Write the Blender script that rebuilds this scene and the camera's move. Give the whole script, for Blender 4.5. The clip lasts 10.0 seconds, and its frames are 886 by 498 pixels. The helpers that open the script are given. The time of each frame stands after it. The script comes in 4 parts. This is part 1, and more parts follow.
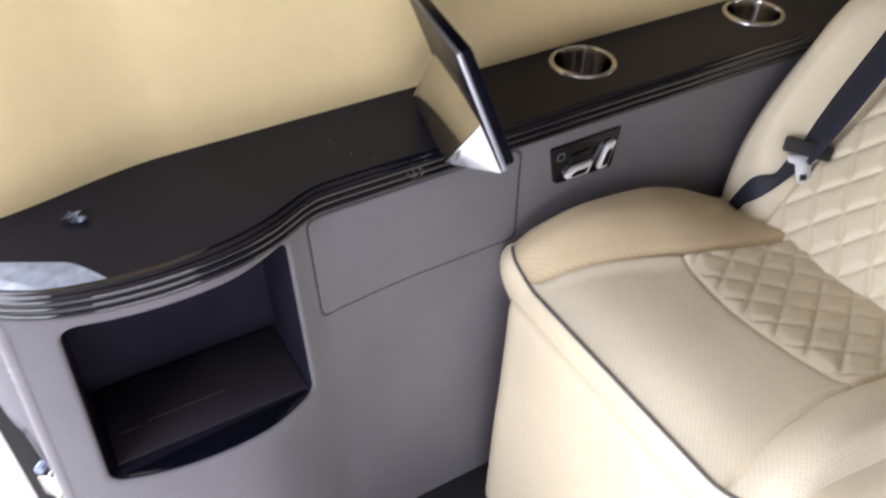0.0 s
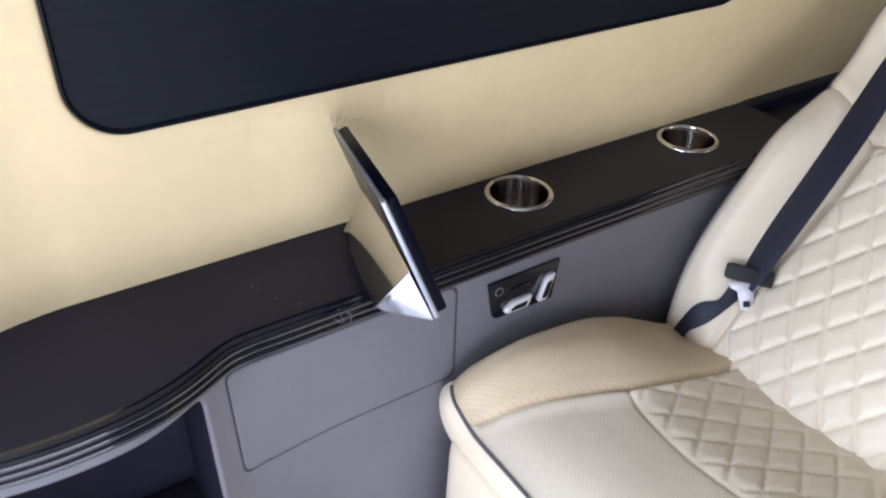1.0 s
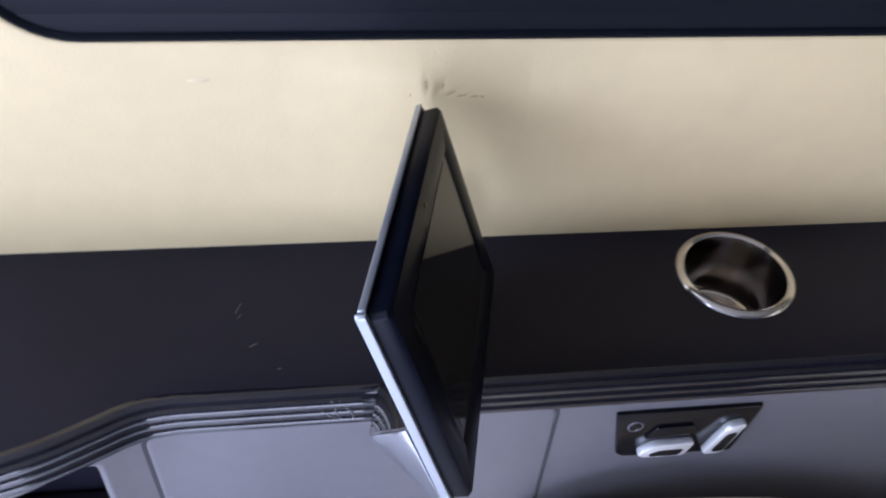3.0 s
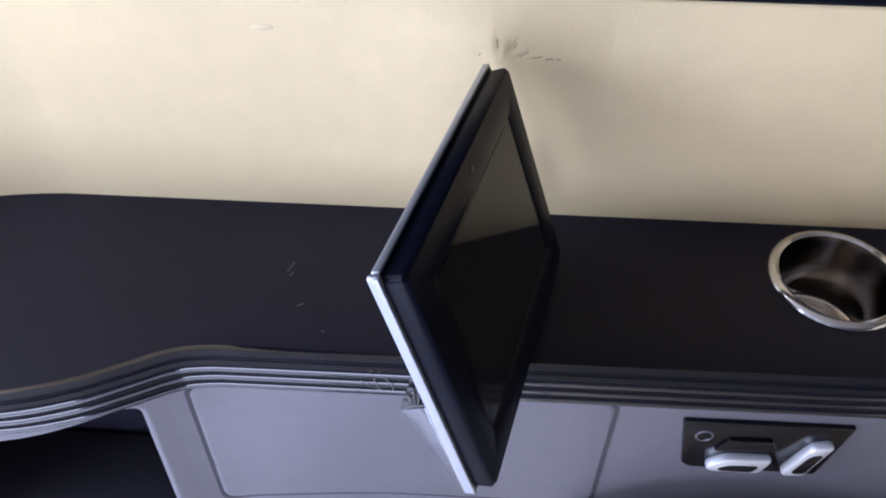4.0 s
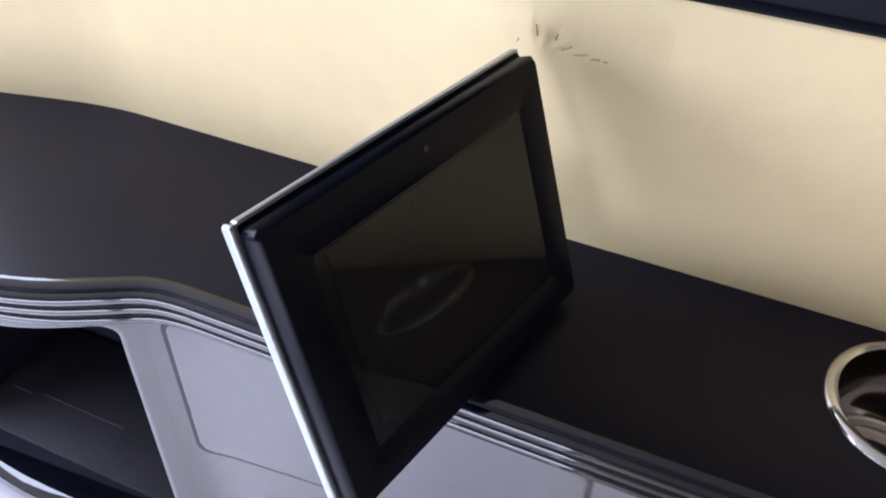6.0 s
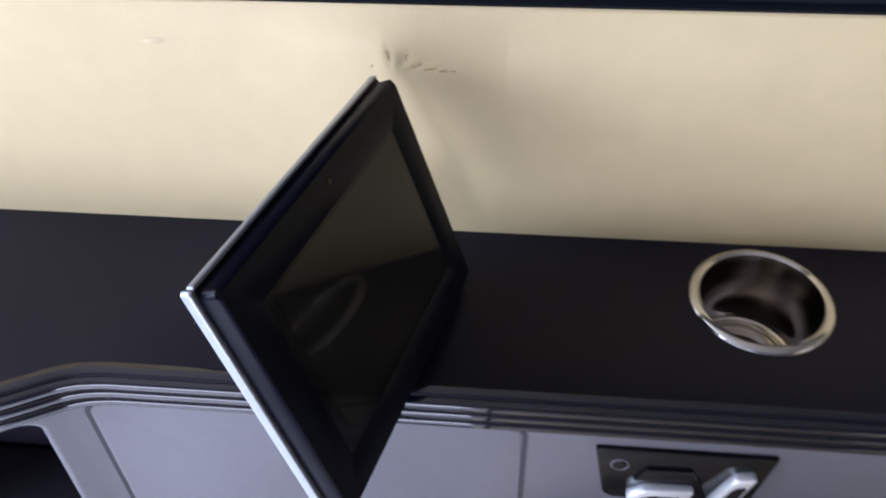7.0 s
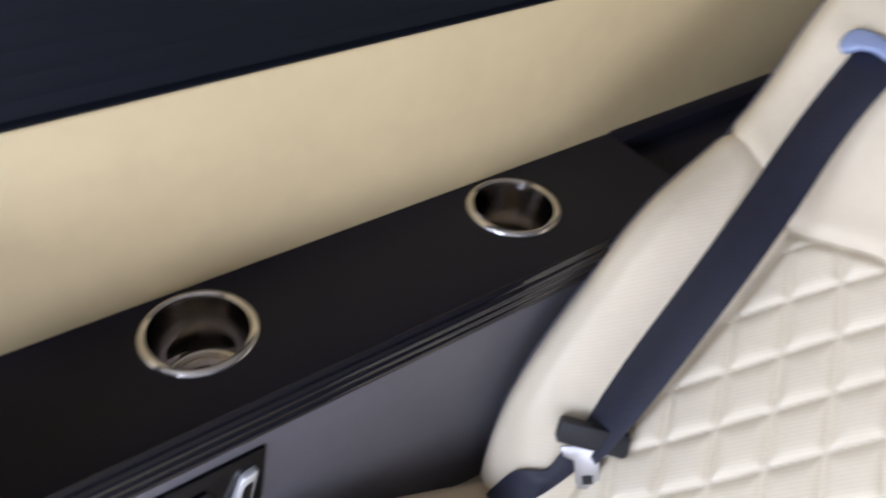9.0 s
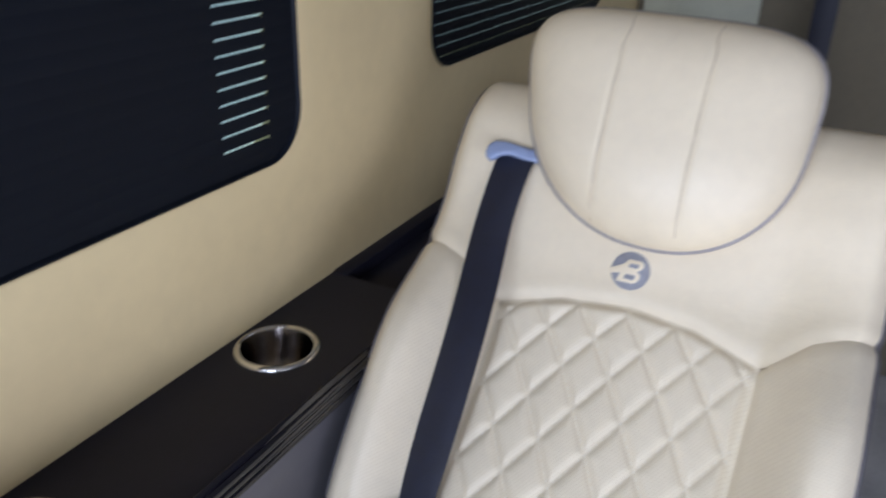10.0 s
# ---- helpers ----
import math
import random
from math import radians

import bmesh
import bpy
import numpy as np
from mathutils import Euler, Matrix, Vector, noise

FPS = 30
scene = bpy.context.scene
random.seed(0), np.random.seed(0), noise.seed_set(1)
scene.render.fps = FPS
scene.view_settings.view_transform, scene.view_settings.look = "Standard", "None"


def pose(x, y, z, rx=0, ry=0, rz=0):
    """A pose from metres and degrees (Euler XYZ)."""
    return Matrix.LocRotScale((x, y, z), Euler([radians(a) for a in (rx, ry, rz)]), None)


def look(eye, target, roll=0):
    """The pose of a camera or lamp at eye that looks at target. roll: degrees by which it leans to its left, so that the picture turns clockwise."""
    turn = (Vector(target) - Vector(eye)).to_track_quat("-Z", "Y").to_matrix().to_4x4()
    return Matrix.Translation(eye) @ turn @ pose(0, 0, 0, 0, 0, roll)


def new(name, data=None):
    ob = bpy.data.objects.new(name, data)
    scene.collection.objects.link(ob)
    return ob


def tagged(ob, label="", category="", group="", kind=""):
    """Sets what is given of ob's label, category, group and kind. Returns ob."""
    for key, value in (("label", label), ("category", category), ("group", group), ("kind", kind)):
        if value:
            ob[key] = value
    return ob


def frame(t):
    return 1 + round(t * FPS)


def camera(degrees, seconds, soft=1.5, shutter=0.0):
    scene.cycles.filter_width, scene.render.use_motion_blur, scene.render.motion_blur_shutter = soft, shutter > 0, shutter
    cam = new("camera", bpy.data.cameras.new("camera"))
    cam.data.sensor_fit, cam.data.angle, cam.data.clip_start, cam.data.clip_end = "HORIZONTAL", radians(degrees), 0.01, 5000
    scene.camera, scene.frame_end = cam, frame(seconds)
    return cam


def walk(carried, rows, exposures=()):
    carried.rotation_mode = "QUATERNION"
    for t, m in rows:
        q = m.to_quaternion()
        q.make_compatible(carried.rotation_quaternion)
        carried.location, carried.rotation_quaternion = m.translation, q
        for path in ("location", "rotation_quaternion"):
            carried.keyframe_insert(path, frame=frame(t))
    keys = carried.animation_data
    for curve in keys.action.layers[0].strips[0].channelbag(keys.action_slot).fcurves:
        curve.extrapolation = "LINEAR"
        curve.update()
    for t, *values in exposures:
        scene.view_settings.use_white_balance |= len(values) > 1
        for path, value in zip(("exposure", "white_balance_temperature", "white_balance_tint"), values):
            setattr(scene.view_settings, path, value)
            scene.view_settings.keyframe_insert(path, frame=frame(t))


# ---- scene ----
cam = camera(57.3, 10.0, soft=2.0, shutter=0.4)
PATH = [
    (0, (-0.682, -0.851, 1.192), (0.073, 0.462, -0.114), 0.4),
    (0.5, (-0.656, -0.841, 1.211), (0.224, 0.501, 0.018), 1.8),
    (1, (-0.62, -0.799, 1.208), (0.299, 0.577, 0.085), 1.7),
    (1.5, (-0.537, -0.665, 1.182), (0.352, 0.712, 0.036), 1.6),
    (2, (-0.452, -0.552, 1.153), (0.369, 0.769, -0.105), 2.0),
    (2.5, (-0.386, -0.509, 1.126), (0.196, 0.864, -0.206), 2.9),
    (3, (-0.308, -0.473, 1.108), (-0.075, 0.935, -0.293), 4.4),
    (3.2, (-0.288, -0.468, 1.099), (-0.176, 0.925, -0.331), 2.6),
    (4.5, (-0.23, -0.444, 1.068), (-0.399, 0.933, -0.373), 1.2),
    (5, (-0.166, -0.423, 1.043), (-0.564, 0.878, -0.423), 1.4),
    (5.2, (-0.151, -0.415, 1.03), (-0.632, 0.853, -0.44), 1.6),
    (6.3, (-0.136, -0.397, 1.026), (-0.711, 0.939, -0.347), 0.6),
    (6.5, (-0.145, -0.403, 1.036), (-0.607, 0.972, -0.34), -0.5),
    (7, (-0.166, -0.439, 1.064), (-0.346, 0.978, -0.336), -2.2),
    (7.5, (-0.167, -0.483, 1.08), (-0.127, 0.927, -0.338), -0.4),
    (8, (-0.162, -0.503, 1.085), (0.137, 0.893, -0.315), 1.8),
    (8.5, (-0.151, -0.51, 1.098), (0.434, 0.819, -0.278), 5.0),
    (9, (-0.141, -0.515, 1.128), (0.847, 0.669, -0.145), 5.8),
    (9.5, (-0.196, -0.515, 1.144), (1.157, 0.458, 0.038), 5.1),
    (10, (-0.277, -0.565, 1.137), (1.341, 0.254, 0.293), 1.6),
]
LIGHT = [(0, 0.47, 6420, 18), (0.5, 0.69, 6120, 18), (1, 0.69, 5720, 19), (2, 0.78, 5400, 20), (3, 0.8, 5250, 23), (4.5, 0.87, 5270, 25), (5.0, 1.27, 5620, 24), (5.2, 1.44, 6770, 18),
         (5.75, 1.22, 5920, 20), (6.5, 0.79, 5520, 21), (7.5, 0.91, 5370, 22), (8, 1.04, 5820, 19), (8.5, 1.13, 6220, 18), (9, 0.77, 5700, 20), (9.5, 0.57, 5600, 19), (10, 0.40, 5560, 18)]
walk(cam, [(t, look(eye, target, roll)) for t, eye, target, roll in PATH], LIGHT)

# ---- world and light ----
world = bpy.data.worlds.new("sky")
scene.world = world
world.use_nodes = True
wn = world.node_tree.nodes
sky = wn.new("ShaderNodeTexSky")
sky.sky_type, sky.sun_disc = "NISHITA", False
sky.sun_elevation, sky.sun_rotation = radians(37), radians(-45)
world.node_tree.links.new(sky.outputs[0], wn["Background"].inputs[0])
wn["Background"].inputs[1].default_value = 0.12


def area_lamp(name, eye, target, sx, sy, power, colour):
    lamp = bpy.data.lights.new(name, "AREA")
    lamp.shape, lamp.size, lamp.size_y, lamp.energy, lamp.color = "RECTANGLE", sx, sy, power, colour
    ob = new(name, lamp)
    ob.matrix_world = look(eye, target)
    return ob


# sun on the floor inside the open side door, sky light in the openings
sun = bpy.data.lights.new("sun", "SUN")
sun.energy, sun.angle, sun.color = 5.0, radians(0.6), (1.0, 0.97, 0.93)
sun_ob = new("sun", sun)
sun_ob.matrix_world = look((-4.2, 3.0, 3.2), (-1.2, 0.0, 0.0))
area_lamp("door_daylight", (-1.33, 0.05, 1.00), (-0.75, -0.75, 0.75), 0.72, 1.2, 12, (0.84, 0.92, 1.0))
area_lamp("far_door_daylight", (-0.80, -1.74, 0.36), (-0.45, -0.1, 0.62), 1.1, 0.6, 8.0, (0.97, 0.97, 1.0))
area_lamp("windscreen_daylight", (-2.15, -0.90, 1.18), (0.0, -0.25, 0.55), 1.35, 0.80, 23, (0.90, 0.95, 1.0))


# ---- materials ----
def material(name, colour, rough=0.5, metal=0.0, vary=0.12, scale=6.0, bump=0.0, bump_scale=200.0, coat=0.0, spec=0.5, uneven=1.0, wave=0.0):
    m = bpy.data.materials.new(name)
    m.use_nodes = True
    nt = m.node_tree
    p = nt.nodes["Principled BSDF"]
    L = nt.links.new
    tc = nt.nodes.new("ShaderNodeTexCoord")
    n1 = nt.nodes.new("ShaderNodeTexNoise")
    n1.inputs["Scale"].default_value, n1.inputs["Detail"].default_value = scale, 5
    n2 = nt.nodes.new("ShaderNodeTexNoise")
    n2.inputs["Scale"].default_value, n2.inputs["Detail"].default_value = scale * 14, 3
    L(tc.outputs["Object"], n1.inputs["Vector"])
    L(tc.outputs["Object"], n2.inputs["Vector"])
    mx = nt.nodes.new("ShaderNodeMath")
    mx.operation = "MULTIPLY_ADD"
    mx.inputs[1].default_value = 0.35
    L(n2.outputs[0], mx.inputs[0])
    L(n1.outputs[0], mx.inputs[2])
    ramp = nt.nodes.new("ShaderNodeValToRGB")
    lo = [c * (1 - vary) for c in colour] + [1]
    hi = [min(1, c * (1 + vary)) for c in colour] + [1]
    ramp.color_ramp.elements[0].position, ramp.color_ramp.elements[0].color = 0.45, lo
    ramp.color_ramp.elements[1].position, ramp.color_ramp.elements[1].color = 0.9, hi
    L(mx.outputs[0], ramp.inputs[0])
    L(ramp.outputs[0], p.inputs["Base Color"])
    mr = nt.nodes.new("ShaderNodeMapRange")
    mr.inputs[3].default_value, mr.inputs[4].default_value = max(0.02, rough - 0.06 * uneven), rough + 0.08 * uneven
    L(n1.outputs[0], mr.inputs[0])
    L(mr.outputs[0], p.inputs["Roughness"])
    p.inputs["Metallic"].default_value = metal
    p.inputs["Coat Weight"].default_value = coat
    p.inputs["Coat Roughness"].default_value = 0.08
    p.inputs["Specular IOR Level"].default_value = spec
    if wave:
        w = nt.nodes.new("ShaderNodeTexNoise")
        w.inputs["Scale"].default_value, w.inputs["Detail"].default_value = 55, 1
        L(tc.outputs["Object"], w.inputs["Vector"])
        b = nt.nodes.new("ShaderNodeBump")
        b.inputs["Strength"].default_value, b.inputs["Distance"].default_value = wave, 0.002
        L(w.outputs[0], b.inputs["Height"])
        L(b.outputs[0], p.inputs["Normal"])
    if bump:
        v = nt.nodes.new("ShaderNodeTexVoronoi")
        v.inputs["Scale"].default_value = bump_scale
        L(tc.outputs["Object"], v.inputs["Vector"])
        b = nt.nodes.new("ShaderNodeBump")
        b.inputs["Strength"].default_value, b.inputs["Distance"].default_value = bump, 0.001
        L(v.outputs[0], b.inputs["Height"])
        L(b.outputs[0], p.inputs["Normal"])
    return m


def creased(m, scale, strength):
    """Adds soft wrinkles under the fine grain."""
    nt, L = m.node_tree, m.node_tree.links.new
    p = nt.nodes["Principled BSDF"]
    tc = nt.nodes.new("ShaderNodeTexCoord")
    n = nt.nodes.new("ShaderNodeTexNoise")
    n.inputs["Scale"].default_value, n.inputs["Detail"].default_value, n.inputs["Distortion"].default_value = scale, 2, 0.8
    L(tc.outputs["Object"], n.inputs["Vector"])
    bp = nt.nodes.new("ShaderNodeBump")
    bp.inputs["Strength"].default_value, bp.inputs["Distance"].default_value = strength, 0.004
    L(n.outputs[0], bp.inputs["Height"])
    if p.inputs["Normal"].links:
        L(p.inputs["Normal"].links[0].from_socket, bp.inputs["Normal"])
    L(bp.outputs[0], p.inputs["Normal"])
    return m


def perforated(name, colour, rough, uv_scale, dot=0.76):
    """Leather with a fine regular grid of punched holes, in the mesh's own UV metres."""
    m = material(name, colour, rough, vary=0.06, bump=0.05, bump_scale=420)
    nt, L = m.node_tree, m.node_tree.links.new
    p = nt.nodes["Principled BSDF"]
    uv = nt.nodes.new("ShaderNodeUVMap")
    v = nt.nodes.new("ShaderNodeTexVoronoi")
    v.inputs["Randomness"].default_value = 0.0
    v.inputs["Scale"].default_value = uv_scale
    v.voronoi_dimensions = "2D"
    mp = nt.nodes.new("ShaderNodeMapping")
    mp.inputs["Rotation"].default_value = (0, 0, radians(45))
    L(uv.outputs[0], mp.inputs[0])
    L(mp.outputs[0], v.inputs["Vector"])
    r = nt.nodes.new("ShaderNodeValToRGB")
    r.color_ramp.elements[0].position, r.color_ramp.elements[0].color = 0.12, (dot, dot * 0.96, dot * 0.90, 1)
    r.color_ramp.elements[1].position, r.color_ramp.elements[1].color = 0.23, (1, 1, 1, 1)
    L(v.outputs[0], r.inputs[0])
    mul = nt.nodes.new("ShaderNodeMix")
    mul.data_type, mul.blend_type = "RGBA", "MULTIPLY"
    mul.inputs[0].default_value = 1.0
    src = p.inputs["Base Color"].links[0].from_socket
    L(src, mul.inputs[6])
    L(r.outputs[0], mul.inputs[7])
    L(mul.outputs[2], p.inputs["Base Color"])
    return m


BEIGE = (0.79, 0.643, 0.356)
wall_leather = material("beige_wall_leather", BEIGE, 0.55, vary=0.07, scale=3.0, bump=0.08, bump_scale=500)
seat_leather = material("cream_leather", (0.79, 0.69, 0.505), 0.42, vary=0.06, scale=5.0, bump=0.10, bump_scale=520)
seat_perf = perforated("perforated_cream_leather", (0.83, 0.745, 0.58), 0.45, 205, 0.84)
back_perf = perforated("fine_perforated_cream_leather", (0.80, 0.71, 0.535), 0.45, 330, 0.86)
# cream leather browned: warm shade beside the console put into the colour
shaded_perf = perforated("perforated_shaded_leather", (0.66, 0.535, 0.35), 0.45, 205, 0.80)
for m in (seat_leather, seat_perf, shaded_perf, back_perf):
    creased(m, 26, 0.16)
creased(wall_leather, 9, 0.10)
grey_leather = material("grey_leatherette", (0.139, 0.135, 0.151), 0.42, vary=0.10, scale=5.0, bump=0.10, bump_scale=600)
lining = material("grey_beige_lining", (0.30, 0.28, 0.255), 0.8, vary=0.1, scale=5.0, bump=0.1, bump_scale=300)
black_lacquer = material("black_satin_lacquer", (0.0115, 0.0112, 0.0195), 0.30, vary=0.15, scale=9.0, spec=0.13, uneven=0.3)
_lp = black_lacquer.node_tree.nodes["Principled BSDF"]
_lp.inputs["Sheen Weight"].default_value, _lp.inputs["Sheen Roughness"].default_value = 0.012, 0.6
bead_lacquer = material("black_gloss_moulding", (0.005, 0.005, 0.010), 0.035, vary=0.2, scale=9.0, spec=0.9, wave=0.06, uneven=0.25)
niche_black = material("black_niche_lining", (0.017, 0.0155, 0.027), 0.65, vary=0.15, scale=20, spec=0.12)
# lining colour raised for the floor board, the light on it painted in
niche_floor = material("lit_niche_floor", (0.036, 0.033, 0.040), 0.6, vary=0.15, scale=20, spec=0.2)
gap_grey = material("dark_gap", (0.045, 0.043, 0.052), 0.7, vary=0.1, scale=20)
joint_grey = material("grey_joint", (0.07, 0.066, 0.078), 0.7, vary=0.1, scale=20)
chrome = material("polished_steel", (0.72, 0.70, 0.67), 0.14, metal=1.0, vary=0.08, scale=20)
cup_steel = material("brushed_steel_cup", (0.46, 0.44, 0.43), 0.11, metal=1.0, vary=0.3, scale=30)
cup_floor_steel = material("turned_steel", (0.74, 0.68, 0.60), 0.16, metal=1.0, vary=0.1, scale=40)
tongue_steel = material("pale_steel", (0.55, 0.55, 0.56), 0.34, metal=0.9, vary=0.06, scale=20)
lever_chrome = material("lever_chrome", (0.86, 0.87, 0.88), 0.30, metal=0.55, vary=0.05, scale=20)
edge_gloss = material("grey_gloss_edge", (0.24, 0.235, 0.25), 0.26, vary=0.08, scale=12)
silver = material("silver_plastic", (0.36, 0.38, 0.42), 0.3, metal=0.7, vary=0.06, scale=20)
wedge_steel = material("polished_bracket_steel", (0.50, 0.485, 0.455), 0.09, metal=1.0, vary=0.05, scale=12, uneven=0.6)
white_plate = material("polished_end_plate", (0.78, 0.80, 0.84), 0.12, metal=0.9, vary=0.04, scale=20)
bezel_black = material("matt_black_bezel", (0.004, 0.005, 0.011), 0.30, vary=0.2, scale=40, bump=0.03, bump_scale=900, spec=0.09)
screen_glass = material("dark_screen_glass", (0.012, 0.0115, 0.012), 0.05, vary=0.05, scale=4, spec=0.28)
switch_black = material("gloss_black_plastic", (0.006, 0.006, 0.008), 0.14, vary=0.2, scale=30, spec=0.3)
blind_black = material("black_blind", (0.006, 0.008, 0.013), 0.5, vary=0.12, scale=3, spec=0.16)
rubber = material("black_rubber", (0.009, 0.009, 0.011), 0.55, vary=0.2, scale=20)
belt_web = material("black_belt_webbing", (0.010, 0.012, 0.027), 0.55, vary=0.2, scale=60, bump=0.3, bump_scale=700)
piping_grey = material("dark_grey_piping", (0.12, 0.112, 0.125), 0.5, vary=0.15, scale=40)
pale_piping = material("grey_beige_piping", (0.30, 0.275, 0.27), 0.5, vary=0.15, scale=40)
thread = material("cream_thread", (0.83, 0.77, 0.64), 0.7, vary=0.08, scale=80)
seam_tan = material("tan_seam", (0.60, 0.51, 0.37), 0.7, vary=0.1, scale=60)
emblem_grey = material("grey_embroidery", (0.27, 0.27, 0.30), 0.6, vary=0.15, scale=90)
guide_blue = material("blue_grey_plastic", (0.28, 0.34, 0.52), 0.25, vary=0.08, scale=20)
vinyl = material("pale_grey_vinyl", (0.60, 0.60, 0.60), 0.5, vary=0.15, scale=8, bump=0.1, bump_scale=300)
concrete = material("pale_concrete", (0.50, 0.48, 0.45), 0.9, vary=0.2, scale=3, bump=0.3, bump_scale=60)
film = material("clear_film", (0.27, 0.31, 0.39), 0.10, vary=0.25, scale=60)
smudge = material("faint_smudge", (0.755, 0.615, 0.365), 0.55, vary=0.1, scale=120)
dark_film = material("dark_glossy_film", (0.14, 0.16, 0.21), 0.07, vary=0.6, scale=90)
stain = material("brown_scuff", (0.46, 0.34, 0.19), 0.7, vary=0.3, scale=90)
chip = material("pale_chip", (0.20, 0.19, 0.18), 0.6, vary=0.3, scale=90)
outside_glow = bpy.data.materials.new("daylight_outside")
outside_glow.use_nodes = True
_p = outside_glow.node_tree.nodes["Principled BSDF"]
_p.inputs["Emission Color"].default_value = (0.66, 0.95, 0.88, 1)
_p.inputs["Emission Strength"].default_value = 0.36


# ---- building helpers ----
def finish(bm, name, mat, smooth=True, angle=40):
    me = bpy.data.meshes.new(name)
    bm.normal_update()
    bm.to_mesh(me)
    bm.free()
    me.materials.append(mat)
    if smooth:
        me.polygons.foreach_set("use_smooth", [True] * len(me.polygons))
        me.set_sharp_from_angle(angle=radians(angle))
    return me


ORIGIN = {}


def thing(name, loc, label, category, group="", kind=""):
    ob = new(name)
    ob.empty_display_size = 0.05
    ob.location = loc
    ORIGIN[ob] = Vector(loc)
    return tagged(ob, label, category, group, kind)


def part(name, bm, mat, parent, label="", angle=40):
    """One mesh part, given in world metres, under a thing or a part."""
    o = ORIGIN[parent]
    bmesh.ops.translate(bm, verts=bm.verts, vec=-o)
    ob = new(name, finish(bm, name, mat, angle=angle))
    ob.parent = parent
    ORIGIN[ob] = o
    if label:
        ob["label"] = label
    return ob


def solid(name, bm, mat, label, category="", kind="structure", angle=40):
    return tagged(new(name, finish(bm, name, mat, angle=angle)), label, category, kind=kind)


def sheet(f, nu, nv, uv=None, close_u=False):
    """A grid of f(u, v), u and v from 0 to 1; uv gives texture metres."""
    bm = bmesh.new()
    cols = nu if close_u else nu + 1
    vs = [[bm.verts.new(f(i / nu, j / nv)) for j in range(nv + 1)] for i in range(cols)]
    layer = bm.loops.layers.uv.new("UVMap") if uv else None
    for i in range(nu):
        for j in range(nv):
            k = (i + 1) % cols
            fc = bm.faces.new((vs[i][j], vs[k][j], vs[k][j + 1], vs[i][j + 1]))
            if uv:
                for lp, (a, b) in zip(fc.loops, ((i, j), (i + 1, j), (i + 1, j + 1), (i, j + 1))):
                    lp[layer].uv = uv(a / nu, b / nv)
    return bm


def box(x0, x1, y0, y1, z0, z1, bevel=0.0, seg=2):
    bm = bmesh.new()
    bmesh.ops.create_cube(bm, size=1.0, matrix=Matrix.Translation(((x0 + x1) / 2, (y0 + y1) / 2, (z0 + z1) / 2)) @ Matrix.Diagonal((x1 - x0, y1 - y0, z1 - z0, 1)))
    if bevel:
        bmesh.ops.bevel(bm, geom=bm.edges[:], offset=bevel, segments=seg, affect="EDGES", profile=0.5)
    return bm


def prism(outline, d, bevel=0.0, seg=2):
    """A closed outline of points, pushed along d, with bevelled edges."""
    bm = bmesh.new()
    d = Vector(d)
    a = [bm.verts.new(Vector(p)) for p in outline]
    b = [bm.verts.new(Vector(p) + d) for p in outline]
    n = len(a)
    bm.faces.new(a)
    bm.faces.new(b[::-1])
    for i in range(n):
        bm.faces.new((a[i], b[i], b[(i + 1) % n], a[(i + 1) % n]))
    bmesh.ops.recalc_face_normals(bm, faces=bm.faces[:])
    if bevel:
        bmesh.ops.bevel(bm, geom=bm.edges[:], offset=bevel, segments=seg, affect="EDGES", profile=0.5)
    return bm


def tube(points, r, n=8, closed=False, flat=None):
    """A round cord along points, or a strap: flat = (half width, half thickness, width directions)."""
    bm = bmesh.new()
    pts = [Vector(p) for p in points]
    rings = []
    for i, p in enumerate(pts):
        a = pts[i - 1] if (i or closed) else pts[0]
        b = pts[(i + 1) % len(pts)] if (closed or i < len(pts) - 1) else pts[i]
        t = (b - a).normalized()
        if flat:
            w = Vector(flat[2][i] if isinstance(flat[2], list) else flat[2])
            side = (w - t * w.dot(t)).normalized()
            up = t.cross(side)
            hw, ht = flat[0], flat[1]
            prof = [(hw, ht * 0.5), (hw - 0.001, ht), (-hw + 0.001, ht), (-hw, ht * 0.5), (-hw, -ht * 0.5), (-hw + 0.001, -ht), (hw - 0.001, -ht), (hw, -ht * 0.5)]
            rings.append([bm.verts.new(p + side * x + up * y) for x, y in prof])
        else:
            ref = Vector((0, 0, 1)) if abs(t.z) < 0.9 else Vector((1, 0, 0))
            side = t.cross(ref).normalized()
            up = side.cross(t)
            rings.append([bm.verts.new(p + r * (side * math.cos(k * math.tau / n) + up * math.sin(k * math.tau / n))) for k in range(n)])
    m = len(rings[0])
    for i in range(len(rings) - (0 if closed else 1)):
        ra, rb = rings[i], rings[(i + 1) % len(rings)]
        for k in range(m):
            bm.faces.new((ra[k], rb[k], rb[(k + 1) % m], ra[(k + 1) % m]))
    if not closed:
        bm.faces.new(rings[0])
        bm.faces.new(rings[-1][::-1])
    bmesh.ops.recalc_face_normals(bm, faces=bm.faces[:])
    return bm


def merge(*bms):
    out = bms[0]
    for b in bms[1:]:
        me = bpy.data.meshes.new("tmp")
        b.to_mesh(me)
        b.free()
        out.from_mesh(me)
        bpy.data.meshes.remove(me)
    return out


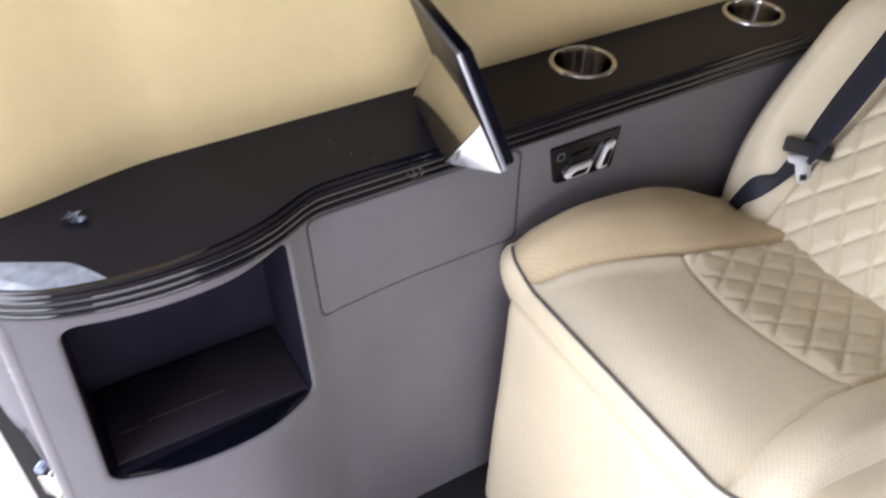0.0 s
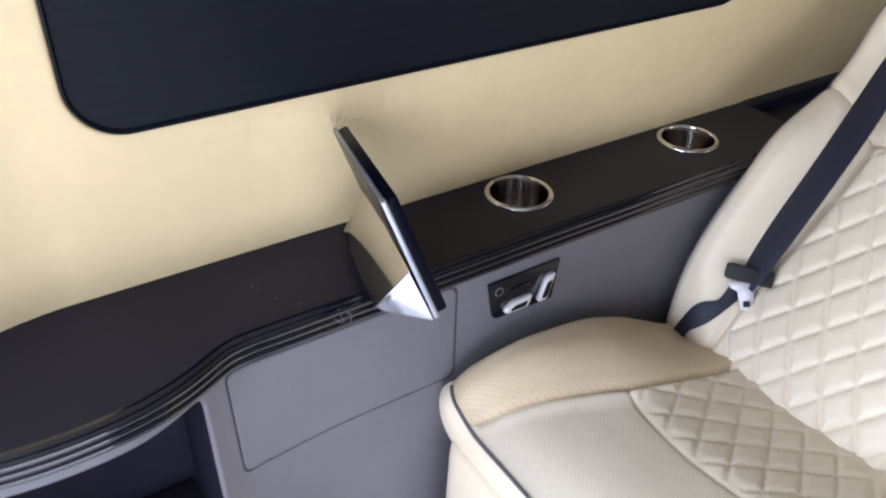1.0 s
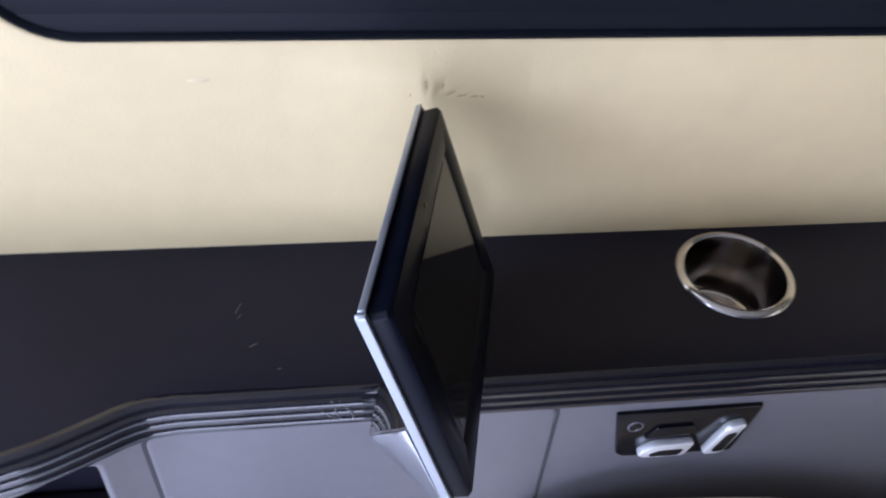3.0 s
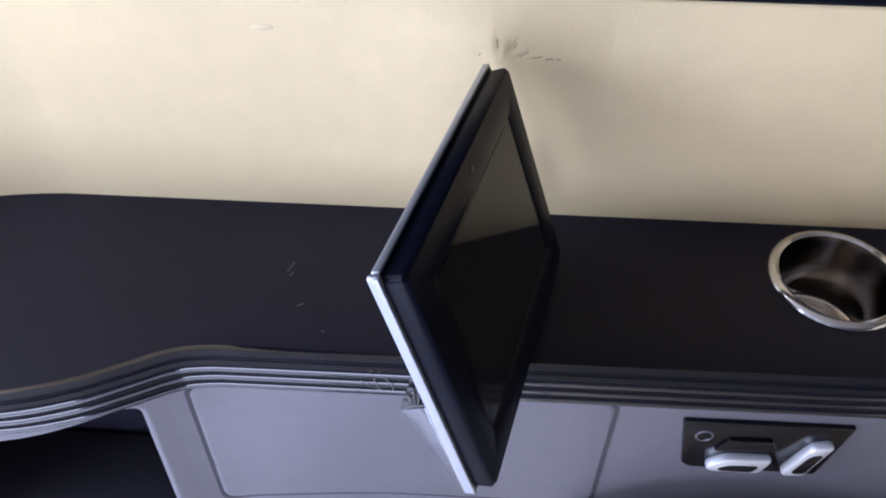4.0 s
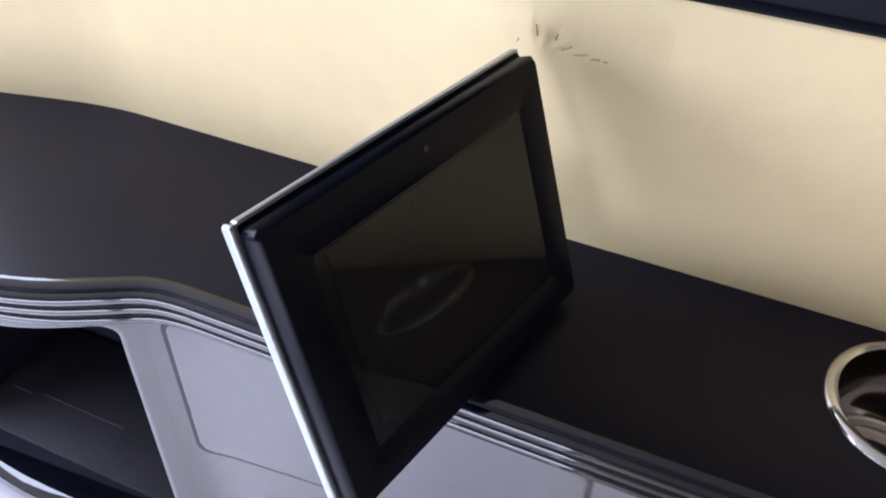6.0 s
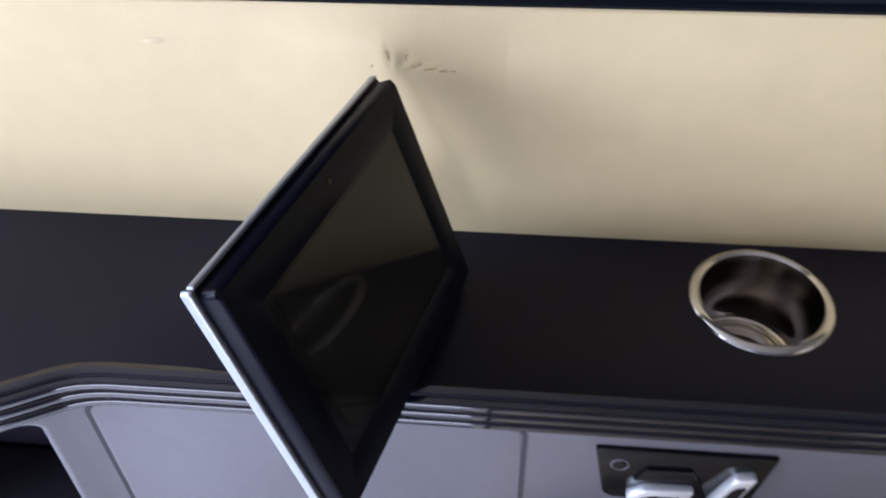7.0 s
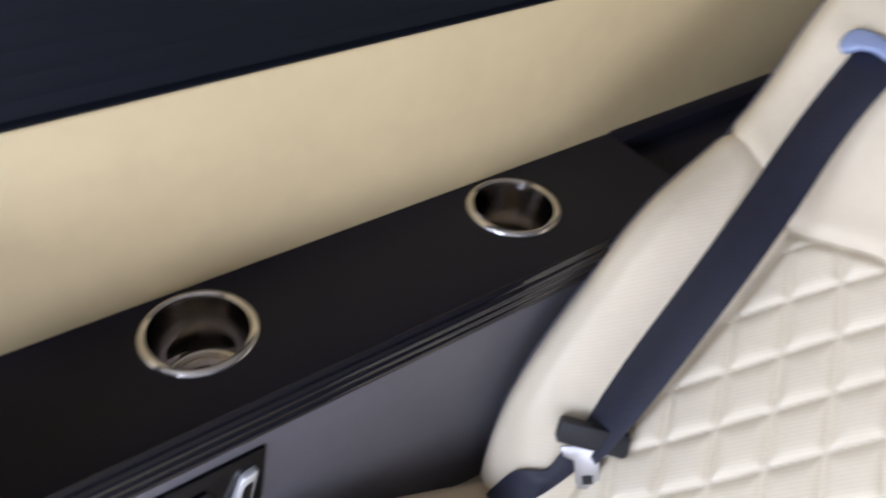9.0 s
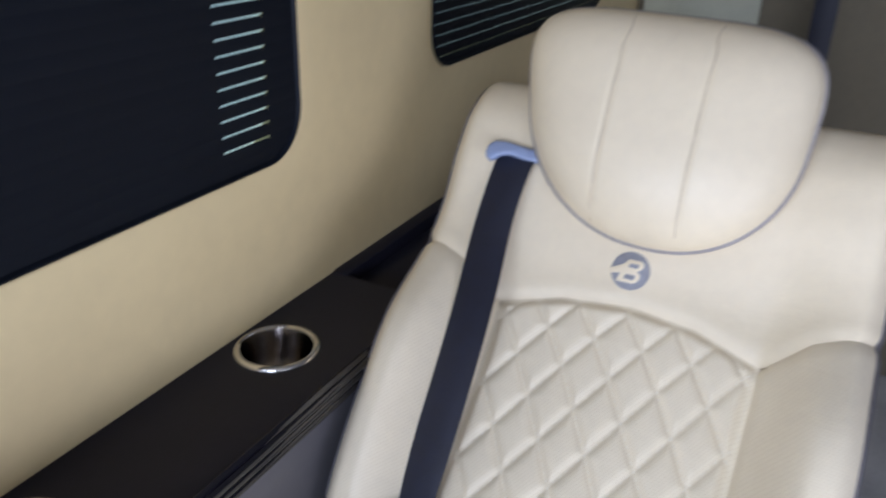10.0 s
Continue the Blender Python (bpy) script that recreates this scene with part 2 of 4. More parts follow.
def polyline(pts, s):
    """The point at the share s of an open line, rounded through its points."""
    n = len(pts) - 1
    x = min(max(s, 0.0), 1.0) * n
    i = min(int(x), n - 1)
    f = x - i
    p0, p1, p2, p3 = (pts[max(i - 1, 0)], pts[i], pts[i + 1], pts[min(i + 2, n)])
    return tuple(0.5 * (2 * b + (c - a) * f + (2 * a - 5 * b + 4 * c - d) * f * f + (3 * b - a - 3 * c + d) * f ** 3) for a, b, c, d in zip(p0, p1, p2, p3))


def even(pts, n):
    """n + 1 points evenly spaced along the rounded line through pts."""
    fine = [Vector(polyline(pts, i / 400)) for i in range(401)]
    cum = [0.0]
    for a, b in zip(fine, fine[1:]):
        cum.append(cum[-1] + (b - a).length)
    out, k = [], 0
    for i in range(n + 1):
        want = cum[-1] * i / n
        while k < 399 and cum[k + 1] < want:
            k += 1
        f = (want - cum[k]) / max(cum[k + 1] - cum[k], 1e-9)
        out.append(fine[k].lerp(fine[k + 1], min(max(f, 0), 1)))
    return out


def rounded(x0, x1, z0, z1, r, n=6):
    """A rounded rectangle as 2D points, anticlockwise from the lower right; r: one radius, or four (lower right, upper right, upper left, lower left)."""
    rs = r if isinstance(r, tuple) else (r,) * 4
    out = []
    for (cx, cz, a0), q in zip(((x1, z0, -90), (x1, z1, 0), (x0, z1, 90), (x0, z0, 180)), rs):
        sx, sz = (-1 if cx == x1 else 1), (1 if cz == z0 else -1)
        for k in range(n + 1):
            a = radians(a0 + 90 * k / n)
            out.append((cx + sx * q + q * math.cos(a), cz + sz * q + q * math.sin(a)))
    return out


def smooth(a, b, x):
    t = min(max((x - a) / (b - a), 0.0), 1.0)
    return t * t * (3 - 2 * t)


def table(xs, ys, x):
    return float(np.interp(x, xs, ys))


# ---- structure ----
Z = 0.65
FLOOR = -0.085
solid("floor", box(-2.3, 2.0, -1.80, 0.06, FLOOR - 0.05, FLOOR), vinyl, "pale grey vinyl van floor")
solid("carpet", box(-0.48, 1.95, -0.68, -0.002, FLOOR - 0.001, FLOOR + 0.006), rubber, "dark carpet under the seats", "carpet")
solid("ground", box(-60, 60, -60, 60, -0.60, -0.54), concrete, "pale concrete ground outside the van", "ground")
solid("ceiling", box(-2.3, 2.0, -1.80, 0.06, 1.72, 1.78), lining, "grey-beige lined van ceiling")
solid("wall_rear", box(1.95, 2.0, -1.78, 0.04, FLOOR, 1.72), material("tan_rear_lining", (0.17, 0.145, 0.095), 0.7, vary=0.12, scale=4), "tan lined rear wall of the cabin")
solid("wall_front", box(-2.3, -2.25, -1.78, 0.04, FLOOR, 0.48), wall_leather, "low beige partition at the front of the cabin")


def far_wall():
    return merge(box(-0.2, 1.95, -1.80, -1.76, FLOOR, 1.72), box(-2.25, -1.4, -1.80, -1.76, FLOOR, 1.72), box(-1.4, -0.2, -1.80, -1.76, 0.75, 1.72))


solid("wall_south", far_wall(), grey_leather, "dark grey wall with a wide door opening")

WIN = (-0.529, 0.465, 0.8325, 1.36)
WIN2 = (0.785, 1.62, 0.866, 1.36)


def wall_y(x):
    """The lining bends inwards towards the door pillar."""
    d = min(max((-0.57 - x) / 0.22, 0.0), 1.0)
    return -0.034 * d * d * (3 - 2 * d)


def side_wall():
    """The lining with two rounded window openings."""
    def ring(x0, x1, z0, z1, hole):
        bm = bmesh.new()
        cx, cz = (hole[0] + hole[1]) / 2, (hole[2] + hole[3]) / 2
        loop = rounded(*hole, 0.06, 10)
        dense = []
        for a, b in zip(loop, loop[1:] + loop[:1]):
            k = max(1, int(math.dist(a, b) / 0.04))
            dense += [(a[0] + (b[0] - a[0]) * i / k, a[1] + (b[1] - a[1]) * i / k) for i in range(k)]
        rows = []
        for px, pz in dense:
            dx, dz = px - cx, pz - cz
            s = min((x1 - cx) / dx if dx > 1e-9 else 9e9, (x0 - cx) / dx if dx < -1e-9 else 9e9, (z1 - cz) / dz if dz > 1e-9 else 9e9, (z0 - cz) / dz if dz < -1e-9 else 9e9)
            ox, oz = cx + dx * s, cz + dz * s
            row = []
            for y in (0.05, 0.004):
                row.append(bm.verts.new((px, y, pz)))
            for k in range(4):
                a = radians(90 * k / 3)
                off = 0.004 * (1 - math.cos(a))
                l = math.hypot(dx, dz)
                row.append(bm.verts.new((px + dx / l * off, 0.004 - 0.004 * math.sin(a), pz + dz / l * off)))
            bx, bz = row[-1].co.x, row[-1].co.z
            for k in range(1, 9):
                x, z = bx + (ox - bx) * k / 8, bz + (oz - bz) * k / 8
                row.append(bm.verts.new((x, wall_y(x), z)))
            rows.append(row)
        n = len(rows)
        for i in range(n):
            a, b = rows[i], rows[(i + 1) % n]
            for k in range(len(a) - 1):
                bm.faces.new((a[k], a[k + 1], b[k + 1], b[k]))
        return bm
    left = ring(-0.57, 0.63, FLOOR, 1.72, WIN)
    right = ring(0.63, 1.95, FLOOR, 1.72, WIN2)
    pillar = sheet(lambda u, v: Vector((-0.57 - 0.30 * u, wall_y(-0.57 - 0.30 * u), 0.63 + 1.09 * v)), 30, 8)
    jamb = merge(sheet(lambda u, v: Vector((-0.87, wall_y(-0.87) + (0.06 - wall_y(-0.87)) * u, 0.63 + 1.09 * v)), 2, 8), sheet(lambda u, v: Vector((-0.57 - 0.30 * u, wall_y(-0.57 - 0.30 * u) + (0.06 - wall_y(-0.57 - 0.30 * u)) * v, 0.6265)), 12, 2))
    bm = merge(left, right, box(0.60, 0.66, 0.0022, 0.008, FLOOR, 1.72), pillar, jamb, box(-1.95, -0.87, 0.0, 0.05, 1.6, 1.72), box(-2.25, -1.95, 0.0, 0.05, FLOOR, 1.72))
    bmesh.ops.remove_doubles(bm, verts=bm.verts[:], dist=0.0005)
    bmesh.ops.recalc_face_normals(bm, faces=bm.faces[:])
    return bm


solid("wall_north", side_wall(), wall_leather, "padded beige leather side wall with rounded windows")


def window_unit(name, w, notch):
    """A rubber gasket and a closed black slat blind."""
    win = thing(name, ((w[0] + w[1]) / 2, 0.02, w[2]), "rounded van window behind a closed black slat blind", "window", kind="structure")
    o, m, i = rounded(*w, 0.06, 10), rounded(w[0] + 0.002, w[1] - 0.002, w[2] + 0.002, w[3] - 0.002, 0.058, 10), rounded(w[0] + 0.0045, w[1] - 0.0045, w[2] + 0.0045, w[3] - 0.0045, 0.056, 10)
    bm = bmesh.new()
    n = len(o)
    rows = [[bm.verts.new((p[0], y, p[1])) for p in lp] for lp, y in ((o, 0.020), (o, -0.0008), (m, -0.0018), (i, 0.0012), (i, 0.010))]
    for a, b in zip(rows, rows[1:]):
        for k in range(n):
            bm.faces.new((a[k], b[k], b[(k + 1) % n], a[(k + 1) % n]))
    bmesh.ops.recalc_face_normals(bm, faces=bm.faces[:])
    part("window_frame", bm, blind_black, win)
    pitch = 0.0165
    z = w[2] + 0.0015
    k = 0
    while z < w[3]:
        b = bmesh.new()
        x0, x1 = w[0] - 0.01, w[1] + 0.01
        def strip(xa, xb, h):
            prof = [(0.0028, z - 0.0008), (0.0025, z + 0.0003), (0.0025, z + h * 0.8), (0.0030, z + h)]
            va = [b.verts.new((xa, y, zz)) for y, zz in prof]
            vb = [b.verts.new((xb, y, zz)) for y, zz in prof]
            for q in range(3):
                b.faces.new((va[q], vb[q], vb[q + 1], va[q + 1]))
        if notch and k >= 1:
            n0, n1 = notch
            strip(x0, n0, pitch + 0.002)
            strip(n0, n1, pitch - 0.0026)
            strip(n1, x1, pitch + 0.002)
        else:
            strip(x0, x1, pitch + (0.002 if notch else -0.0012))
        part("slat", b, blind_black, win)
        z += pitch
        k += 1
    return win


window_unit("window_1", WIN, (0.335, 0.410))
window_unit("window_2", WIN2, None)
solid("backdrop_daylight", box(-0.62, 1.9, 0.055, 0.06, 0.7, 1.5), outside_glow, "bright daylight outside the windows", "backdrop")

# ---- side console ----
FRONT = [(0.517, -0.146), (0.30, -0.146), (0.0, -0.146), (-0.20, -0.147), (-0.40, -0.148), (-0.435, -0.149), (-0.455, -0.1535), (-0.478, -0.165), (-0.51, -0.180), (-0.55, -0.1915), (-0.60, -0.197), (-0.65, -0.196),
         (-0.70, -0.188), (-0.745, -0.173), (-0.785, -0.149), (-0.812, -0.119), (-0.825, -0.086), (-0.828, -0.07)]
console = thing("side_console", (-0.15, -0.09, FLOOR), "grey leatherette side console with an open niche and hatch", "console")
PLAN = even([(x, y, 0) for x, y in FRONT], 150)
PLAN_N = []
for i in range(len(PLAN)):
    t = (PLAN[min(i + 1, 150)] - PLAN[max(i - 1, 0)]).normalized()
    PLAN_N.append(Vector((-t.y, t.x, 0)))
PLAN_N = [n if n.y < 0 or n.x < -0.5 else -n for n in PLAN_N]


def plan_at(x_share):
    """Place and outward normal at a share of the console's front line."""
    q = min(max(x_share, 0), 1) * 150
    i = min(int(q), 149)
    f = q - i
    return PLAN[i].lerp(PLAN[i + 1], f), PLAN_N[i].lerp(PLAN_N[i + 1], f).normalized()


def share_of(x):
    """The share of the front line at which it reaches x."""
    for i in range(150):
        if PLAN[i + 1].x <= x:
            return (i + (PLAN[i].x - x) / max(PLAN[i].x - PLAN[i + 1].x, 1e-9)) / 150
    return 1.0


CUPS = ((0.0, -0.0538), (0.3295, -0.0538))


def roll_in(x):
    """How far the moulding's top roll reaches in over the worktop."""
    return 0.0060 + 0.0028 * smooth(-0.22, -0.42, x)


def shelf():
    """The worktop: flat top with two cup holes."""
    bm = bmesh.new()
    rim = [bm.verts.new((p.x - n.x * roll_in(p.x), p.y - n.y * roll_in(p.x), Z)) for p, n in zip(PLAN, PLAN_N)]
    back = [bm.verts.new((x, wall_y(x) + 0.004, Z)) for x in [-0.83, -0.80, -0.76, -0.72, -0.68, -0.65, -0.63, -0.61, -0.55, -0.2, 0.2, 0.517]]
    loop = rim + back
    edges = [bm.edges.new((loop[i], loop[(i + 1) % len(loop)])) for i in range(len(loop))]
    for cx, cy in CUPS:
        c = [bm.verts.new((cx + 0.041 * math.cos(k * math.tau / 40), cy + 0.041 * math.sin(k * math.tau / 40), Z)) for k in range(40)]
        edges += [bm.edges.new((c[i], c[(i + 1) % 40])) for i in range(40)]
    bmesh.ops.triangle_fill(bm, edges=edges, use_beauty=True, use_dissolve=False)
    bmesh.ops.recalc_face_normals(bm, faces=bm.faces[:])
    if sum(f.normal.z for f in bm.faces) < 0:
        bmesh.ops.reverse_faces(bm, faces=bm.faces[:])
    return bm


worktop = part("worktop", shelf(), black_lacquer, console, "satin black lacquered worktop", angle=20)


def bead_profile():
    """(outward, z) of the edge: a soft top and three stacked beads; the first two are shares of the roll's reach."""
    out = [(-1.0, Z), (-0.74, Z - 0.0003), (-0.0036, Z - 0.0010), (-0.0016, Z - 0.0024), (-0.0005, Z - 0.0042)]
    z = Z - 0.005
    for k in range(3):
        for q in range(7):
            a = radians(90 - 30 * q)
            out.append((-0.001 - 0.0012 * k + 0.0050 * math.cos(a), z - 0.0053 + 0.0051 * math.sin(a)))
        z -= 0.0108
    out += [(-0.012, z), (-0.02, z)]
    return out


def moulding(path, normals):
    prof = bead_profile()
    bm = bmesh.new()
    rings = []
    for p, n in zip(path, normals):
        line = [(o * roll_in(p.x) if o < -0.5 else o, z) for o, z in prof]
        rings.append([bm.verts.new((p.x + n.x * o, p.y + n.y * o, z)) for o, z in line])
    for a, b in zip(rings, rings[1:]):
        for k in range(len(prof) - 1):
            bm.faces.new((a[k], a[k + 1], b[k + 1], b[k]))
    bmesh.ops.recalc_face_normals(bm, faces=bm.faces[:])
    return bm


part("edge_moulding", moulding(PLAN, PLAN_N), bead_lacquer, console, "gloss black moulding with three beads", angle=50)

FACE_IN, BEAD_Z = 0.012, 0.6125


def face_point(s, z, proud=0.0):
    p, n = plan_at(s)
    flare = min(max((-0.30 - p.x) / 0.18, 0.0), 1.0)
    proud += 0.009 * smooth(-0.47, -0.58, p.x)
    proud += 0.062 * flare * flare * (3 - 2 * flare) * min(BEAD_Z - z, 0.30)
    return Vector((p.x - n.x * (FACE_IN - proud), p.y - n.y * (FACE_IN - proud), z))


S_A, S_B = share_of(-0.465), share_of(-0.79)
NS0, NS1 = share_of(-0.486), share_of(-0.745)
NZ0, NZ1 = 0.354, 0.599


def niche_loop(grow=0.0):
    lp = rounded(NS0 - grow * 0.6, NS1 + grow * 0.6, NZ0 - grow, NZ1 + grow, (0.012, 0.020, 0.012, 0.012), 5)
    lp = [(q - 0.0035 * smooth(0.40, 0.60, z), z) for q, z in lp]
    dense = []
    for a, b in zip(lp, lp[1:] + lp[:1]):
        k = max(1, int(math.dist((a[0] * 1.45, a[1]), (b[0] * 1.45, b[1])) / 0.012))
        dense += [(a[0] + (b[0] - a[0]) * i / k, a[1] + (b[1] - a[1]) * i / k) for i in range(k)]
    return dense


def end_z(u):
    """The swept lower edge of the console's end."""
    return 0.30 + 0.115 * min(1.0, u * 3) ** 0.7 + 0.045 * u


def front_panel():
    """The leatherette face, with the niche cut out of its bulge."""
    bm = bmesh.new()
    loop = niche_loop()
    cs, cz = (NS0 + NS1) / 2, (NZ0 + NZ1) / 2
    z0, z1 = FLOOR, BEAD_Z + 0.004
    rows = []
    for s, z in loop:
        ds, dz = s - cs, z - cz
        t = min((S_B - cs) / ds if ds > 1e-9 else 9e9, (S_A - cs) / ds if ds < -1e-9 else 9e9, (z1 - cz) / dz if dz > 1e-9 else 9e9, (z0 - cz) / dz if dz < -1e-9 else 9e9)
        rows.append([bm.verts.new(face_point(s, z, -0.004)), bm.verts.new(face_point(s + ds * 0.012, z + dz * 0.012, -0.001))]
                    + [bm.verts.new(face_point(s + ds * f, z + dz * f)) for f in [0.03 + (t - 1.03) * k / 9 for k in range(10)]])
    for i in range(len(rows)):
        a, b = rows[i], rows[(i + 1) % len(rows)]
        for k in range(len(a) - 1):
            bm.faces.new((a[k], a[k + 1], b[k + 1], b[k]))
    right = sheet(lambda u, v: face_point(S_A * u, z0 + (z1 - z0) * v), 110, 8)
    left = sheet(lambda u, v: face_point(S_B + (1 - S_B) * u, end_z(u) + (z1 - end_z(u)) * v, -0.004 * min(1.0, u * 6)), 16, 8)
    bm = merge(bm, right, left)
    bmesh.ops.remove_doubles(bm, verts=bm.verts[:], dist=0.0008)
    bmesh.ops.recalc_face_normals(bm, faces=bm.faces[:])
    return bm


part("front_panel", front_panel(), grey_leather, console, "grey leatherette front panel", angle=60)


part("end_edge", tube([face_point(S_B, 0.604 - (0.602 - FLOOR) * k / 30, -0.004) for k in range(31)], 0.0090, 14), edge_gloss, console, "glossy rounded vertical edge")
part("end_lip", tube([face_point(S_B + (1 - S_B) * k / 20, end_z(k / 20), -0.004) for k in range(1, 21)], 0.0028, 8), grey_leather, console)
part("end_recess", box(-0.846, -0.775, -0.082, -0.012, FLOOR + 0.001, 0.455, 0.004), rubber, console, "black trim under the console end")


def revolve(prof, cx, cy, n=48, cap=False):
    bm = bmesh.new()
    rings = [[bm.verts.new((cx + r * math.cos(k * math.tau / n), cy + r * math.sin(k * math.tau / n), z)) if r > 1e-6 else None for k in range(n)] for r, z in prof]
    for (ra, a), (rb, b) in zip(zip(prof, rings), list(zip(prof, rings))[1:]):
        for k in range(n):
            if rb[0] <= 1e-6:
                continue
            bm.faces.new((a[k], a[(k + 1) % n], b[(k + 1) % n], b[k]))
    if cap:
        bm.faces.new(rings[-1])
    bmesh.ops.recalc_face_normals(bm, faces=bm.faces[:])
    return bm


def revolve_y(cx, cz, r, y, depth, n=24):
    """A small round lens facing the cabin."""
    return prism([(cx + r * math.cos(k * math.tau / n), y, cz + r * math.sin(k * math.tau / n)) for k in range(n)], (0, -depth, 0), 0.0004)


def niche():
    bm = bmesh.new()
    rows = []
    for s, z in niche_loop():
        p = face_point(s, z, -0.003)
        rows.append([bm.verts.new(p), bm.verts.new((p.x, p.y + 0.012, p.z)), bm.verts.new((p.x * 0.98 - 0.012, -0.035, p.z))])
    for i in range(len(rows)):
        a, b = rows[i], rows[(i + 1) % len(rows)]
        for k in range(2):
            bm.faces.new((a[k], a[k + 1], b[k + 1], b[k]))
    bm.faces.new([r[2] for r in rows])
    bmesh.ops.recalc_face_normals(bm, faces=bm.faces[:])
    return bm


niche_ob = part("niche", niche(), niche_black, console, "black lined open niche")


def niche_lip(u, v):
    """The glossy strip between the curved opening and the straight floor board."""
    x = -0.497 - 0.232 * u
    p = face_point(share_of(x), NZ0, -0.0035)
    chord = -0.168 - 0.014 * u
    return Vector((x, p.y + (max(chord, p.y + 0.001) - p.y) * v, NZ0 + 0.0012 + 0.0022 * math.sin(math.pi * v)))


part("lip", sheet(niche_lip, 30, 6), bead_lacquer, niche_ob, "gloss black lip of the niche floor")
part("floor_board", box(-0.736, -0.492, -0.166, -0.040, NZ0 + 0.0008, NZ0 + 0.0048, 0.001), niche_floor, niche_ob)
part("floor_joint", box(-0.688, -0.590, -0.1195, -0.1185, NZ0 + 0.0046, NZ0 + 0.0056), joint_grey, niche_ob)
part("floor_joint", box(-0.722, -0.700, -0.1235, -0.1225, NZ0 + 0.0046, NZ0 + 0.0056), joint_grey, niche_ob)


def hatch():
    """The hatch leaf, slightly proud, and the dark gap round it."""
    xs0, xs1, z0, z1 = -0.155, -0.452, 0.4545, 0.602
    lp = rounded(xs1, xs0, z0, z1, (0.010, 0.013, 0.009, 0.012), 5)
    dense = []
    for a, b in zip(lp, lp[1:] + lp[:1]):
        k = max(1, int(math.dist(a, b) / 0.008))
        dense += [(a[0] + (b[0] - a[0]) * i / k, a[1] + (b[1] - a[1]) * i / k) for i in range(k)]
    cx, cz = (xs0 + xs1) / 2, (z0 + z1) / 2
    def loop(bm, grow, proud):
        fx, fz = 1 + grow / ((xs0 - xs1) / 2), 1 + grow / ((z1 - z0) / 2)
        return [bm.verts.new(face_point(share_of(cx + (x - cx) * fx), cz + (z - cz) * fz, proud)) for x, z in dense]
    def skin(bm, rows):
        n = len(dense)
        for a, b in zip(rows, rows[1:]):
            for k in range(n):
                bm.faces.new((a[k], b[k], b[(k + 1) % n], a[(k + 1) % n]))
        bmesh.ops.recalc_face_normals(bm, faces=bm.faces[:])
        return bm
    leaf, gap = bmesh.new(), bmesh.new()
    skin(leaf, [loop(leaf, g, h) for g, h in ((0.0, 0.0002), (0.0, 0.0006), (-0.001, 0.0012), (-0.003, 0.0014), (-0.02, 0.0015), (-0.045, 0.0015), (-0.0736, 0.0015))])
    skin(gap, [loop(gap, 0.0028, 0.0006), loop(gap, -0.0006, 0.0006)])
    bmesh.ops.remove_doubles(leaf, verts=leaf.verts[:], dist=0.0004)
    return leaf, gap


hb, hg = hatch()
part("hatch", hb, grey_leather, console, "flat grey hatch with rounded corners", angle=30)
part("hatch_gap", hg, gap_grey, console)


rear = thing("rear_shelf", (1.2, -0.08, FLOOR), "black lacquered shelf continuing along the rear wall", "shelf")
part("shelf_top", box(0.5185, 1.9, -0.150, -0.023, 0.600, 0.634, 0.003), black_lacquer, rear)
part("upstand", box(0.5185, 1.9, -0.022, 0.002, 0.600, 0.6525, 0.003), black_lacquer, rear)
part("front_panel", box(0.5185, 1.9, -0.138, 0.002, FLOOR, 0.5995), grey_leather, rear)


for cx, cy in CUPS:
    cup = thing("cup_holder", (cx, cy, Z), "round steel cup holder sunk into the black worktop", "cup holder", "cup holders in the worktop")
    part("rim", revolve([(0.0402, Z - 0.006), (0.0402, Z + 0.0005), (0.0408, Z + 0.0025), (0.0432, Z + 0.0040), (0.0454, Z + 0.0035), (0.0473, Z + 0.0020), (0.0483, Z + 0.0003), (0.0481, Z - 0.001)], cx, cy), chrome, cup, "polished steel rim")
    part("bowl", revolve([(0.0403, Z - 0.001), (0.0392, Z - 0.006), (0.0372, Z - 0.056), (0.0360, Z - 0.0595)], cx, cy), cup_steel, cup, "dark polished steel bowl")
    part("step_ring", revolve([(0.0362, Z - 0.0590), (0.0345, Z - 0.0600), (0.0310, Z - 0.0604), (0.0302, Z - 0.0625), (0.0285, Z - 0.0630), (0.0232, Z - 0.0632), (0.0226, Z - 0.0645), (0.0226, Z - 0.0740)], cx, cy), cup_floor_steel, cup, "bright stepped steel ring")
    part("bottom_pad", revolve([(0.0228, Z - 0.0738), (0.01, Z - 0.0738)], cx, cy, cap=True), rubber, cup)

scrap = thing("plastic_scrap", (-0.685, -0.072, Z), "small crumpled clear plastic scrap on the worktop", "scrap")
part("scrap_sheet", sheet(lambda u, v: Vector((-0.697 + 0.020 * u + 0.005 * math.sin(7 * v), -0.083 + 0.018 * v + 0.004 * math.sin(6 * u), Z + 0.0010 + 0.007 * abs(math.sin(4.5 * u + 1.5) * math.sin(3.5 * v + 0.6)))), 5, 5), dark_film, scrap, angle=12)
film_strip = thing("film_strip", (-0.72, -0.155, Z), "torn strip of protective film on the worktop edge", "film")


def film_f(u, v):
    x = -0.785 + 0.107 * u
    y1 = -0.098 - 0.058 * u - 0.028 * max(0.0, (u - 0.72) / 0.28) ** 1.4
    p, n = plan_at(share_of(x))
    y0 = p.y + 0.0075
    return Vector((x, y0 + (max(y1, y0 + 0.0005) - y0) * v, Z + 0.0009 + 0.0003 * math.sin(9 * u + 5 * v)))


